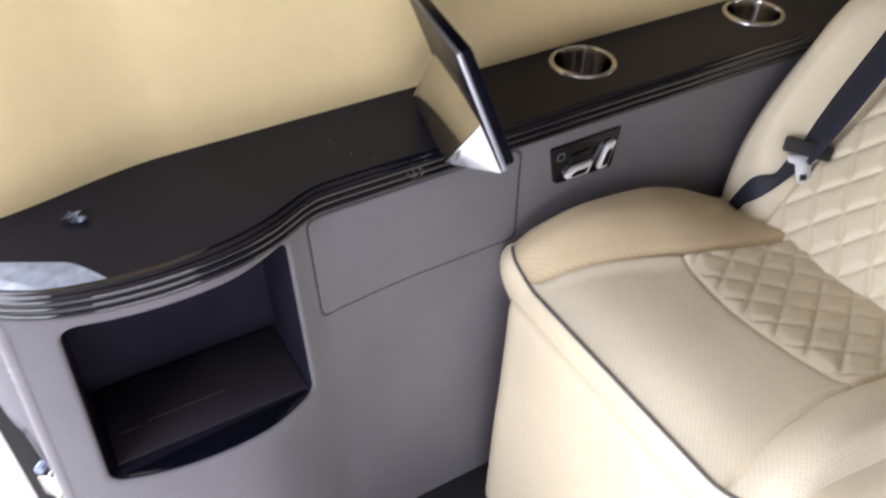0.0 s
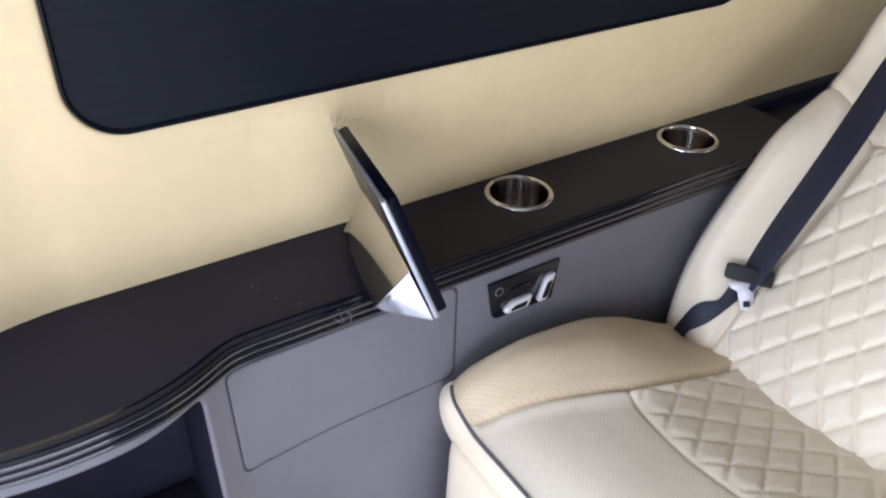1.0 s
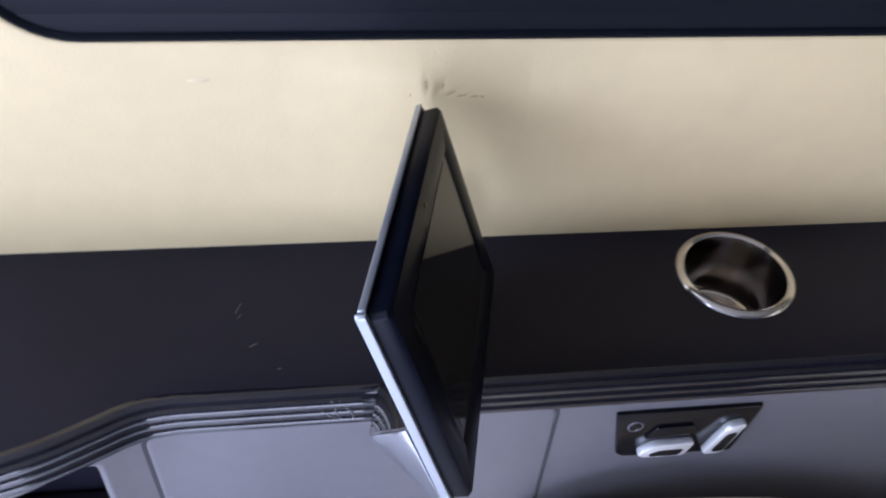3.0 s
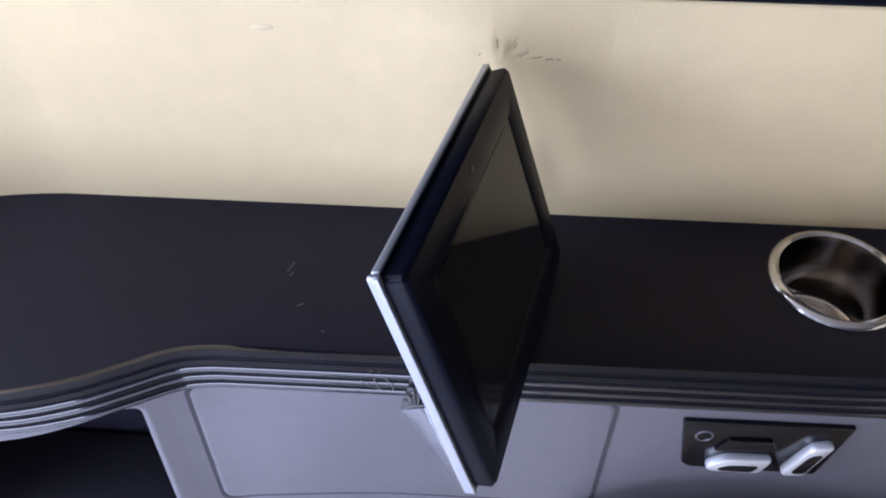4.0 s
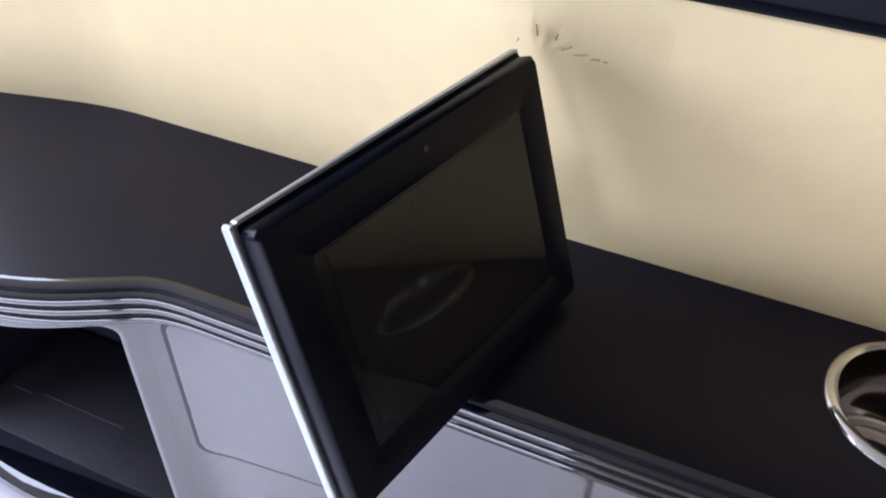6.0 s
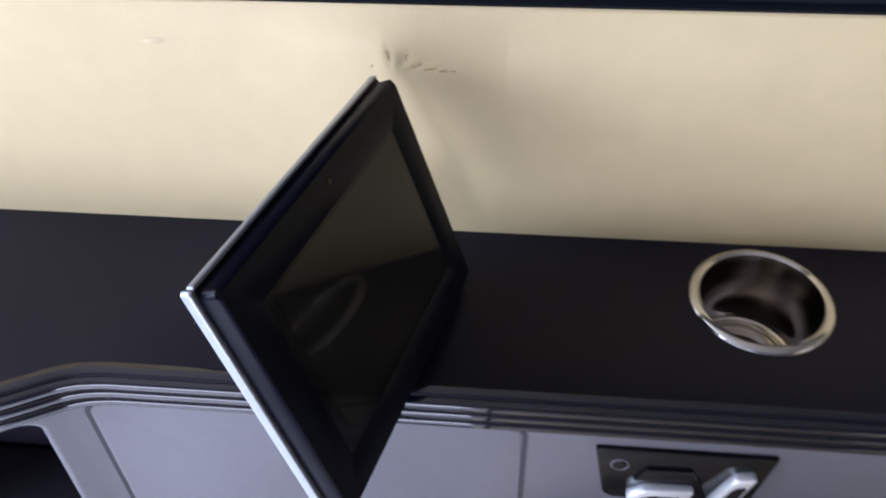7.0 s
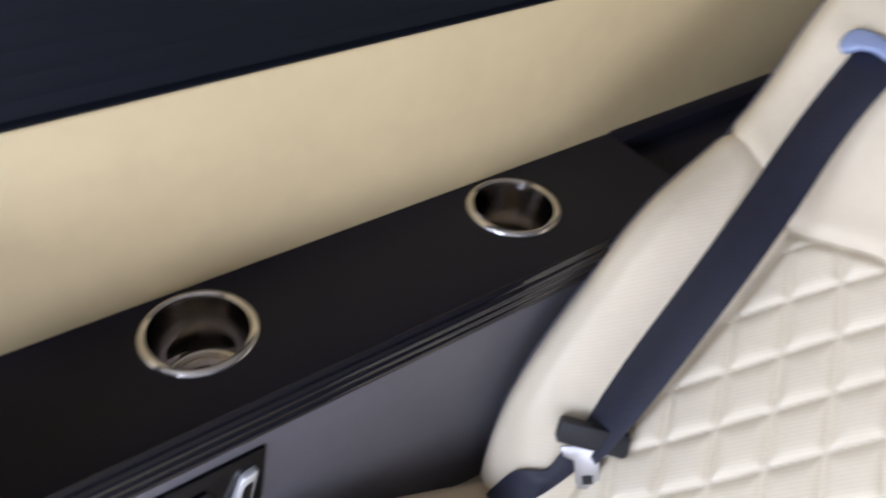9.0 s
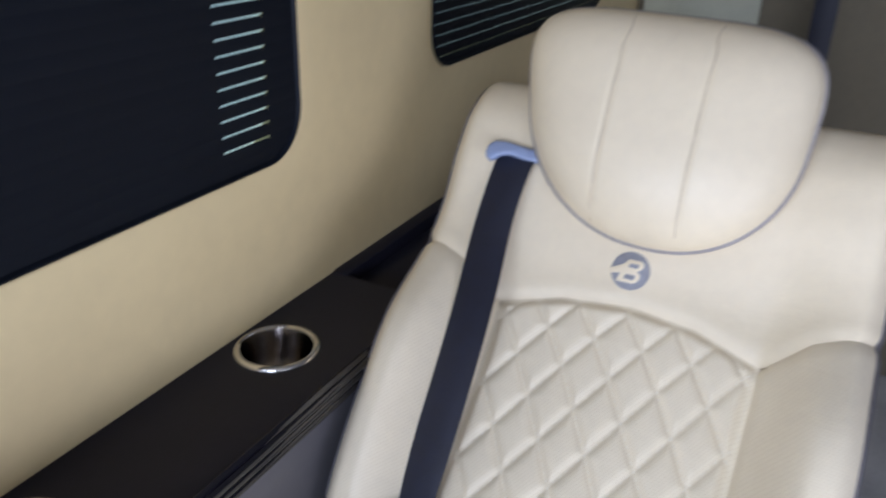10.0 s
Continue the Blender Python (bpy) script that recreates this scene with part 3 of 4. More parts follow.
part("film_sheet", sheet(film_f, 24, 8), film, film_strip)
for k, (cx, cy, l, a) in enumerate(((-0.390, -0.067, 0.010, 70), (-0.3885, -0.0745, 0.004, 60), (-0.377, -0.102, 0.006, 30), (-0.358, -0.124, 0.0025, 0))):
    d = Vector((math.cos(radians(a)), math.sin(radians(a)), 0)) * l / 2
    part("scratch", tube([Vector((cx, cy, Z + 0.0001)) - d, Vector((cx, cy, Z + 0.0003)), Vector((cx, cy, Z + 0.0001)) + d], 0.00022, 5), chip, console)

for k, (x0, lean, top, run) in enumerate(((-0.3235, 0.006, 0.004, 0.020), (-0.3185, 0.010, 0.006, 0.012), (-0.3120, 0.004, 0.012, 0.016), (-0.3300, 0.012, 0.016, 0.011))):
    line = [Vector((x0 + lean * f + 0.0012 * math.sin(7 * f + 2 * k), -0.1507 + 0.0012 * math.sin(5 * f + k), Z - top - run * f)) for f in (0.0, 0.2, 0.4, 0.6, 0.8, 1.0)]
    part("scratch", tube(line, 0.00026, 5), chip, console)

latch = thing("door_latch", (-0.805, -0.128, 0.33), "small steel door latch on the console end", "latch")
part("bracket", prism([(-0.822, -0.112, z) if k else (-0.796, -0.141, z) for k, z in ((0, 0.30), (1, 0.30), (1, 0.335), (0, 0.350))], (-0.006, -0.005, 0), 0.0015), chrome, latch)
part("pin", tube([(-0.806 - 0.006 * math.cos(a), -0.140 - 0.006 * math.cos(a), 0.345 + 0.014 * math.sin(a)) for a in [math.pi * k / 10 for k in range(11)]], 0.0035, 8), chrome, latch, "steel pin")
part("bolt", tube([(-0.812, -0.134, 0.372), (-0.818, -0.142, 0.374)], 0.006, 8), guide_blue, latch)
part("bolt", tube([(-0.806, -0.138, 0.308), (-0.812, -0.146, 0.309)], 0.007, 8), chrome, latch)

# ---- fold-up display on its steel wedge ----
D0 = Vector((-0.3065, -0.2215, 0.8140))
DU = Vector((0.0454, 0.1940, -0.0175)).normalized()
DV = Vector((0.0465, -0.030, -0.141))
DV = (DV - DU * DV.dot(DU)).normalized()
DN = DV.cross(DU).normalized()
DW, DH = 0.206, 0.1545


def disp(u, v, n):
    return D0 + DU * u + DV * v + DN * n


display = thing("tablet_display", disp(DW / 2, DH, 0), "black tablet display with silver edge on a grey wedge", "display")


def slab(x0, x1, y0, y1, n0, n1, r, bevel):
    return prism([disp(u, v, n0) for u, v in rounded(x0, x1, y0, y1, r, 5)], DN * (n1 - n0), bevel)


part("back_plate", slab(0.0008, DW, 0.0008, DH, 0.0002, 0.0055, 0.005, 0.0012), bezel_black, display, "black back plate")
part("side_trim", slab(-0.0004, 0.0036, -0.0003, DH, 0.0, 0.0057, 0.002, 0.0008), silver, display, "bright silver side trim")
part("top_trim", slab(0.0040, DW - 0.001, -0.0003, 0.0040, 0.0008, 0.0050, 0.001, 0.0004), silver, display, "thin silver top trim")


def bezel():
    """The frame round the screen, sloping down to the glass."""
    bm = bmesh.new()
    loops = []
    for g, h in ((0.0028, 0.0056), (0.0025, 0.0150), (0.0042, 0.0172), (0.0120, 0.0176), (0.0238, 0.0170), (0.0255, 0.0158)):
        loops.append([bm.verts.new(disp(u, v, h)) for u, v in rounded(g, DW - g, g, DH - g, max(0.004 - g * 0.1, 0.0015), 4)])
    n = len(loops[0])
    for a, b in zip(loops, loops[1:]):
        for k in range(n):
            bm.faces.new((a[k], b[k], b[(k + 1) % n], a[(k + 1) % n]))
    bmesh.ops.recalc_face_normals(bm, faces=bm.faces[:])
    return bm


part("bezel", bezel(), bezel_black, display, "black plastic bezel")
part("screen", slab(0.020, DW - 0.020, 0.020, DH - 0.020, 0.0100, 0.0160, 0.003, 0.0), switch_black, display, "black screen glass")
part("screen_area", slab(0.0315, 0.1715, 0.0265, 0.1235, 0.0155, 0.0163, 0.001, 0.0), screen_glass, display, "switched-off glossy dark screen")
part("camera_eye", slab(DW * 0.5 - 0.0018, DW * 0.5 + 0.0018, 0.0105, 0.0141, 0.0170, 0.0180, 0.0017, 0.0), switch_black, display)


WEDGE_NEAR = [(-0.2795, -0.230, 0.730), (-0.3000, -0.190, 0.6640), (-0.2570, -0.2425, 0.6675)]
WEDGE_FAR = [(-0.239, -0.060, 0.731), (-0.2660, -0.047, 0.6690), (-0.216, -0.056, 0.6600)]


def wedge():
    bm = bmesh.new()
    a = [bm.verts.new(p) for p in WEDGE_NEAR]
    b = [bm.verts.new(p) for p in WEDGE_FAR]
    bm.faces.new(a)
    bm.faces.new(b[::-1])
    for i in range(3):
        bm.faces.new((a[i], b[i], b[(i + 1) % 3], a[(i + 1) % 3]))
    bmesh.ops.recalc_face_normals(bm, faces=bm.faces[:])
    bmesh.ops.bevel(bm, geom=bm.edges[:], offset=0.0015, segments=2, affect="EDGES", profile=0.5)
    return bm


part("wedge", wedge(), wedge_steel, display, "satin grey wedge bracket")
end_a, end_b, end_c = (Vector(p) for p in WEDGE_NEAR)
end_n = (end_b - end_a).cross(end_c - end_a).normalized()
end_n = end_n if end_n.x < 0 else -end_n
end_line = [end_a, end_b.lerp(end_a, 0.24), end_b.lerp(end_a, 0.10).lerp(end_c, 0.03), end_b.lerp(end_c, 0.10).lerp(end_a, 0.03), end_b.lerp(end_c, 0.26), end_c]
part("end_plate", prism([p + end_n * 0.0006 for p in end_line], end_n * 0.0014, 0.0005), white_plate, display, "bright white end plate")
part("foot", prism([(-0.284, -0.178, Z + 0.0004), (-0.262, -0.052, Z + 0.0004), (-0.220, -0.058, Z + 0.0004), (-0.252, -0.186, Z + 0.0004)], (0, 0, 0.0150), 0.001), bezel_black, display, "matt black foot plate")

# ---- seat switch plate ----
SY = -0.1365
switch = thing("switch_plate", (-0.045, SY, 0.55), "gloss black seat switch plate with chrome levers", "switch")
part("plate", prism([(x, SY + 0.004, z) for x, z in ((-0.1065, 0.5865), (0.0135, 0.5870), (0.0045, 0.5225), (-0.0900, 0.5245), (-0.0965, 0.5300))], (0, -0.0055, 0), 0.002), switch_black, switch)


def lever(name, outline, label, fx=0.62, fz=0.42):
    """A chrome lever standing out of the plate, its front face filled with black."""
    cx, cz = sum(p[0] for p in outline) / len(outline), sum(p[1] for p in outline) / len(outline)
    body = part(name, prism([(x, SY - 0.001, z) for x, z in outline], (0, -0.0075, 0), 0.0020), lever_chrome, switch, label)
    part("face_inlay", prism([(cx + (x - cx) * fx, SY - 0.0075, cz + (z - cz) * fz - 0.0020) for x, z in outline], (0, -0.0018, 0), 0.0004), switch_black, body, "black inlay of the lever")
    return body


part("lamp_ring", tube([(-0.0885 + 0.0058 * math.cos(k * math.tau / 24), SY - 0.0018, 0.5695 + 0.0058 * math.sin(k * math.tau / 24)) for k in range(24)], 0.0009, 6, closed=True), piping_grey, switch, "small round lamp ring")
part("lamp_lens", revolve_y(-0.0885, 0.5695, 0.0050, SY - 0.0016, 0.0012), switch_black, switch)
lever("seat_lever", ((-0.081, 0.5345), (-0.079, 0.5400), (-0.0695, 0.5475), (-0.0640, 0.5490), (-0.0375, 0.5500), (-0.0355, 0.5480), (-0.0400, 0.5330), (-0.0440, 0.5310), (-0.0760, 0.5315)), "chrome seat lever")
lever("back_lever", ((-0.0250, 0.5320), (-0.0240, 0.5370), (-0.0145, 0.5640), (-0.0105, 0.5695), (0.0000, 0.5725), (0.0020, 0.5700), (0.0005, 0.5650), (-0.0075, 0.5340), (-0.0100, 0.5310), (-0.0215, 0.5300)), "chrome backrest lever", 0.55, 0.62)
part("seat_lever_well", prism([(x, SY - 0.0012, z) for x, z in ((-0.078, 0.553), (-0.070, 0.568), (-0.040, 0.569), (-0.033, 0.555))], (0, -0.003, 0), 0.0012), switch_black, switch)

# ---- captain seat ----
YC, HW = -0.395, 0.245
seat = thing("captain_seat", (0.1, YC, FLOOR), "cream quilted leather captain seat with grey piping", "seat")


def seam_w(x, w=1):
    """Where the bolster's seam runs; the wall side's bolster is the wider one."""
    if w > 0:
        return table((-0.20, -0.18, -0.085, -0.02, 0.03, 0.085, 0.185, 0.32), (0.75, 0.73, 0.615, 0.53, 0.46, 0.415, 0.385, 0.37), x)
    return table((-0.20, -0.18, -0.10, -0.01, 0.07, 0.32), (0.77, 0.755, 0.685, 0.655, 0.68, 0.70), x)


def edge_x(w):
    return 0.028 - 0.018 * (1 - (w / 0.5) ** 2)


def quilt(a, b, pa, pb):
    """Depth of a diamond quilt: 0 on the stitch lines, 1 on the cushions."""
    p, q = a / pa + b / pb, a / pa - b / pb
    d = min(abs(p - round(p)), abs(q - round(q)))
    return 1 - math.exp(-(d / 0.10) ** 1.15)


def cushion(x, y):
    w = (y - YC) / HW
    aw = abs(w)
    z = 0.452 + 0.010 * (1 - w * w) * smooth(-0.19, -0.05, x)
    z += 0.045 * smooth(-0.30, 0.62, (aw - seam_w(x, w)) / (1 - seam_w(x, w))) * smooth(-0.27, -0.06, x) * (1 - 0.85 * smooth(0.03, 0.26, x))
    z -= 0.010 * smooth(-0.12, 0.04, x) * (1 - aw) + 0.040 * smooth(-0.02, 0.25, x) * (1 - 0.285 * aw)
    z -= (0.004 + 0.046 * smooth(-0.185, 0.0, x)) * max(0.0, (aw - 0.91) / 0.09) ** 2.2
    side = (aw - seam_w(x, w)) * HW
    z -= 0.010 * math.exp(-(side / 0.0042) ** 2) * smooth(-0.182, -0.160, x)
    z += 0.004 * smooth(0.0, 0.035, side) * smooth(-0.182, -0.150, x) * (1 - smooth(0.05, 0.25, x))
    z -= 0.006 * smooth(0.55, 0.95, aw) * smooth(0.0, 0.22, x)
    z -= table((-0.05, 0.02, 0.08, 0.13, 0.18, 0.24, 0.33), (0.0, 0.005, 0.0065, 0.0055, 0.011, 0.025, 0.035), x) * smooth(0.0, 0.6, (aw - seam_w(x, w)) / (1 - seam_w(x, w)))
    if side < 0:
        z -= 0.0028 * math.exp(-((x - edge_x(w)) / 0.003) ** 2)
        if x > edge_x(w):
            z += 0.0048 * quilt(x - 0.0876, y - YC + 0.0176, 0.078, 0.0486) * smooth(0, 0.024, x - edge_x(w)) * smooth(0, 0.010, -side) * (1 - 0.8 * smooth(0.18, 0.225, x))
    r = max(0.0, (aw - 0.84) / 0.16)
    return Vector((x + 0.018 * r * r * (1 - smooth(-0.182, -0.09, x)), y, z - (0.0187 - 0.010 * smooth(0.8, 1.0, aw)) * smooth(-0.09, -0.20, x) ** 2))


def cush_part(name, xa, xb, wa, wb, nu, nv, mat, label):
    def f(u, v):
        x = xa + (xb - xa) * u
        a = wa(x) if callable(wa) else wa
        b = wb(x) if callable(wb) else wb
        w = a + (b - a) * v
        return cushion(x, YC + w * HW)
    return part(name, sheet(f, nu, nv, uv=lambda u, v: (f(u, v).x, f(u, v).y)), mat, seat, label, angle=75)


cush_part("cushion_bolster", -0.182, 0.33, seam_w, 1.0, 60, 30, shaded_perf, "padded cream side bolster with its shade in the colour")
cush_part("cushion_bolster", -0.182, 0.33, -1.0, lambda x: -seam_w(x, -1), 60, 30, seat_perf, "padded cream side bolster")


def front_cushion(u, v):
    x0 = -0.182 + 0.215 * u
    w = seam_w(x0) - (seam_w(x0) + seam_w(x0, -1)) * v
    x = -0.182 + (edge_x(w) + 0.182) * u
    return cushion(x, YC + w * HW)


def insert_cushion(u, v):
    x0 = 0.035 + (0.33 - 0.035) * u
    w = seam_w(x0) - (seam_w(x0) + seam_w(x0, -1)) * v
    x = edge_x(w) + (0.33 - edge_x(w)) * u
    return cushion(x, YC + w * HW)


part("cushion_front", sheet(front_cushion, 40, 60, uv=lambda u, v: front_cushion(u, v).xy), seat_perf, seat, "perforated cream cushion front", angle=75)
part("cushion_insert", sheet(insert_cushion, 110, 110, uv=lambda u, v: insert_cushion(u, v).xy), back_perf, seat, "diamond-quilted cushion insert", angle=75)

def stitches(points, r=0.00062):
    """A row of short raised stitches along a list of places with their normals."""
    bm = bmesh.new()
    for (p, n), (q, m) in zip(points[::2], points[1::2]):
        t = (q - p).normalized()
        side = t.cross(n).normalized() * r * 1.3
        up = n * r
        a = [bm.verts.new(p + side - up), bm.verts.new(p + up * 0.6), bm.verts.new(p - side - up)]
        b = [bm.verts.new(q + side - up), bm.verts.new(q + up * 0.6), bm.verts.new(q - side - up)]
        c = bm.verts.new((p + q) / 2 + up * 1.6)
        bm.faces.new((a[0], b[0], b[1], c, a[1]))
        bm.faces.new((a[1], c, b[1], b[2], a[2]))
        bm.faces.new(a)
        bm.faces.new(b[::-1])
    return bm


def quilt_lines(pa, pb, a0, a1, b0, b1, place):
    """Stitch rows on all the quilt's lines; place(a, b) gives a point and a normal, or None outside."""
    rows = []
    for sgn in (1, -1):
        lo = math.floor(min(a0 / pa + sgn * b / pb for b in (b0, b1))) - 1
        hi = math.ceil(max(a1 / pa + sgn * b / pb for b in (b0, b1))) + 1
        for k in range(lo, hi + 1):
            run = math.hypot(pa / pb, 1.0)
            step = 0.0034 / run
            n = int((b1 - b0) / step)
            pts = [place((k - sgn * (b0 + i * step) / pb) * pa, b0 + i * step) for i in range(n)]
            rows += [x for i in range(0, n - 1, 2) if pts[i] and pts[i + 1] for x in (pts[i], pts[i + 1])]
    return rows


def cushion_stitch(a, b):
    x, y = a + 0.0876, b - 0.0176 + YC
    w = (y - YC) / HW
    if not (edge_x(w) + 0.006 < x < 0.30 and abs(w) < seam_w(x, w) - 0.02):
        return None
    return cushion(x, y) + Vector((0, 0, 0.0007)), Vector((0, 0, 1))


seams_a = part("quilt_stitching", stitches(quilt_lines(0.078, 0.0486, -0.09, 0.22, -0.16, 0.14, cushion_stitch)), thread, seat, "cream quilting thread")

ROLL = [(-0.182, 0.4345), (-0.1885, 0.424), (-0.1905, 0.410), (-0.1885, 0.395), (-0.184, 0.380), (-0.177, 0.364), (-0.168, 0.353), (-0.150, 0.345)]


def roll_front(u, v):
    x, z = polyline(ROLL, v)
    w = 1 - 2 * u
    top = cushion(-0.182, YC + w * HW).z
    z = z + (top - 0.4345) * (1 - v)
    return Vector((x + 0.018 * max(0, (abs(w) - 0.84) / 0.16) ** 2, YC + w * (HW + 0.020 * math.sin(math.pi * min(1.0, 1.1 * v)) ** 0.8), z))


part("front_roll", sheet(roll_front, 60, 40, uv=lambda u, v: (roll_front(u, v).y, roll_front(u, v).z)), seat_leather, seat, "rolled cream cushion edge", angle=75)


def cush_side(sign):
    def f(u, v):
        x = -0.182 + 0.512 * u
        t = cushion(x, YC + sign * HW)
        return Vector((t.x, t.y + sign * 0.020 * math.sin(math.pi * min(1.0, 1.1 * v)) ** 0.8, t.z + (0.345 - t.z) * v))
    return sheet(f, 24, 8)


part("cushion_side", cush_side(1), seat_leather, seat)
part("cushion_side", cush_side(-1), seat_leather, seat)
part("piping", tube([cushion(-0.182, YC + HW * w / 30) + Vector((-0.0015, 0, 0.0005)) for w in range(-29, 30)], 0.0023, 8), piping_grey, seat, "dark grey piping cord")


def skirt(u, v):
    w = 1 - 2 * u
    x, z = polyline([(-0.170, 0.3995), (-0.186, 0.3985), (-0.1965, 0.391), (-0.1995, 0.375), (-0.200, 0.34), (-0.202, 0.26), (-0.205, 0.18), (-0.209, 0.09), (-0.214, FLOOR + 0.007)], v)
    x += 0.036 * max(0, (abs(w) - 0.80) / 0.20) ** 2
    seam = math.exp(-((z - 0.246 + 0.04 * w) / 0.003) ** 2) + math.exp(-((z - 0.09 + 0.11 * w) / 0.003) ** 2)
    return Vector((x + 0.002 * seam, YC + w * HW * (0.925 + 0.05 * v), z))


part("skirt", sheet(skirt, 40, 110), seat_leather, seat, "cream leather front skirt with two stitched seams", angle=75)
part("base", box(-0.16, 0.42, YC - HW * 0.9, YC + HW * 0.9, FLOOR + 0.007, 0.305, 0.01), seat_leather, seat)

MID = [(0.185, 0.362), (0.216, 0.405), (0.268, 0.470), (0.334, 0.529), (0.406, 0.592), (0.474, 0.656), (0.525, 0.715), (0.555, 0.770), (0.585, 0.830), (0.615, 0.872), (0.655, 0.897), (0.70, 0.890)]
SIDE = [(0.230, 0.372), (0.234, 0.440), (0.249, 0.510), (0.280, 0.570), (0.328, 0.632), (0.395, 0.694), (0.50, 0.735), (0.545, 0.775), (0.58, 0.838), (0.61, 0.878), (0.655, 0.897), (0.70, 0.890)]


def arc_s(w):
    """Where the quilted field and the bolsters end under the yoke."""
    aw = abs(w)
    return table((0.0, 0.3, 0.58, 0.66, 0.75, 0.88, 1.0), (0.5336, 0.5236, 0.4973, 0.5180, 0.5400, 0.5540, 0.5580), aw)


def back_raw(s, w):
    aw = abs(w)
    b = smooth(0.54, 0.86, aw)
    mx, mz = polyline(MID, s)
    sx, sz = polyline(SIDE, s)
    x, z = mx + (sx - mx) * b, mz + (sz - mz) * b
    r = max(0.0, (aw - 0.90) / 0.10)
    x, z = x + 0.020 * r * r, z - 0.016 * r * r
    return Vector((x, YC + w * HW * (1 - 0.02 * smooth(0.55, 0.9, s) + (0.055 * smooth(0.44, 0.72, s) + 0.035 * math.exp(-((s - 0.53) / 0.10) ** 2) if w > 0 else 0.0)), z))


def back_n(s, w):
    e = 0.01
    ds = back_raw(min(s + e, 1), w) - back_raw(max(s - e, 0), w)
    dw = back_raw(s, min(w + e, 1)) - back_raw(s, max(w - e, -1))
    n = ds.cross(dw).normalized()
    return n if n.x - n.z < 0 else -n


def backrest(s, w, lift=0.0):
    p, n = back_raw(s, w), back_n(s, w)
    aw = abs(w)
    d = lift
    d -= 0.005 * math.exp(-((s - arc_s(w)) * 0.77 / 0.006) ** 2)
    if s < arc_s(w) + 0.02:
        d -= 0.005 * math.exp(-((aw - 0.575) * HW / 0.005) ** 2)
    if aw < 0.575 and s < arc_s(w):
        edge = min((0.575 - aw) * HW, (arc_s(w) - s) * 0.77)
        d += 0.0058 * quilt(s * 0.77 - 0.0189, w * HW, 0.0637, 0.0526) * smooth(0, 0.012, edge) - 0.001
    return p + n * d


def back_sheet(name, s0, s1, w0, w1, nu, nv, mat, label):
    def f(u, v):
        w = w0 + (w1 - w0) * u
        a, b = (s0(w) if callable(s0) else s0), (s1(w) if callable(s1) else s1)
        return backrest(a + (b - a) * v, w)
    def uv(u, v):
        w = w0 + (w1 - w0) * u
        a, b = (s0(w) if callable(s0) else s0), (s1(w) if callable(s1) else s1)
        return (w * HW, (a + (b - a) * v) * 0.77)
    return part(name, sheet(f, nu, nv, uv=uv), mat, seat, label, angle=75)


back_sheet("backrest_insert", 0.0, arc_s, -0.575, 0.575, 130, 170, back_perf, "diamond-quilted backrest insert")
def back_stitch(a, b):
    s, w = (a + 0.0189) / 0.77, b / HW
    if not (0.05 < s < arc_s(w) - 0.012 and abs(w) < 0.555):
        return None
    n = back_n(s, w)
    return backrest(s, w) + n * 0.0007, n


seams_b = part("quilt_stitching", stitches(quilt_lines(0.0637, 0.0526, -0.02, 0.42, -0.14, 0.14, back_stitch)), thread, seat, "cream quilting thread")
back_sheet("backrest_bolster", 0.0, arc_s, 0.575, 1.0, 26, 50, back_perf, "padded cream backrest bolster")
back_sheet("backrest_bolster", 0.0, arc_s, -1.0, -0.575, 26, 50, back_perf, "padded cream backrest bolster")
back_sheet("backrest_yoke", arc_s, 1.0, -1.0, 1.0, 70, 50, seat_leather, "smooth cream upper backrest")


def back_side(sign):
    def f(u, v):
        p = backrest(u, sign)
        return Vector((p.x + 0.11 * v, p.y - sign * 0.015 * v * v, p.z - 0.075 * v * (1 - 0.6 * u)))
    return sheet(f, 60, 8)


part("backrest_side", back_side(1), seat_leather, seat)
part("backrest_side", back_side(-1), seat_leather, seat)
part("back_shell", sheet(lambda u, v: Vector((backrest(u, 1).x + 0.105, YC + HW * 0.98 * (1 - 2 * v), backrest(u, 1).z - 0.072 * (1 - 0.6 * u))), 40, 4), seat_leather, seat)
for sg in (1, -1):
    part("backrest_piping", tube([backrest(0.03 + 0.95 * k / 60, sg) + Vector((0.002, sg * 0.001, 0)) for k in range(61)], 0.0024, 6), piping_grey, seat, "dark grey piping cord")

# headrest pillow
HC, HT = Vector((0.596, YC + 0.0105, 0.8850)), radians(27)
HUP, HNO = Vector((math.sin(HT), 0, math.cos(HT))), Vector((-math.cos(HT), 0, math.sin(HT)))


def head_outline(a):
    """Half-round below, squarer above."""
    c, s = math.cos(a), math.sin(a)
    e = 2.26 if s < 0 else 4.2
    r = (abs(c) ** e + abs(s) ** e) ** (-1 / e)
    x, z = 0.151 * r * c, 0.1275 * r * s
    x *= 1 + 0.142 * z / 0.1275
    return x + 0.085 * z, z + 0.020 * x


def head(r, a, back=False):
    px, pz = head_outline(a)
    x, z = px * r, pz * r
    d = 0.062 * (1 - r ** 3.2) ** 0.55
    if not back:
        d -= 0.0015 * math.exp(-((abs(x) - 0.047) / 0.003) ** 2) * (1 - r ** 8)
    else:
        d = -0.034 * (1 - r ** 6) ** 0.5
    return HC + Vector((0, 1, 0)) * x + HUP * z + HNO * d


headrest = part("headrest", sheet(lambda u, v: head(v, u * math.tau), 260, 64, close_u=True), seat_leather, seat, "rounded cream headrest pillow with two seams", angle=75)


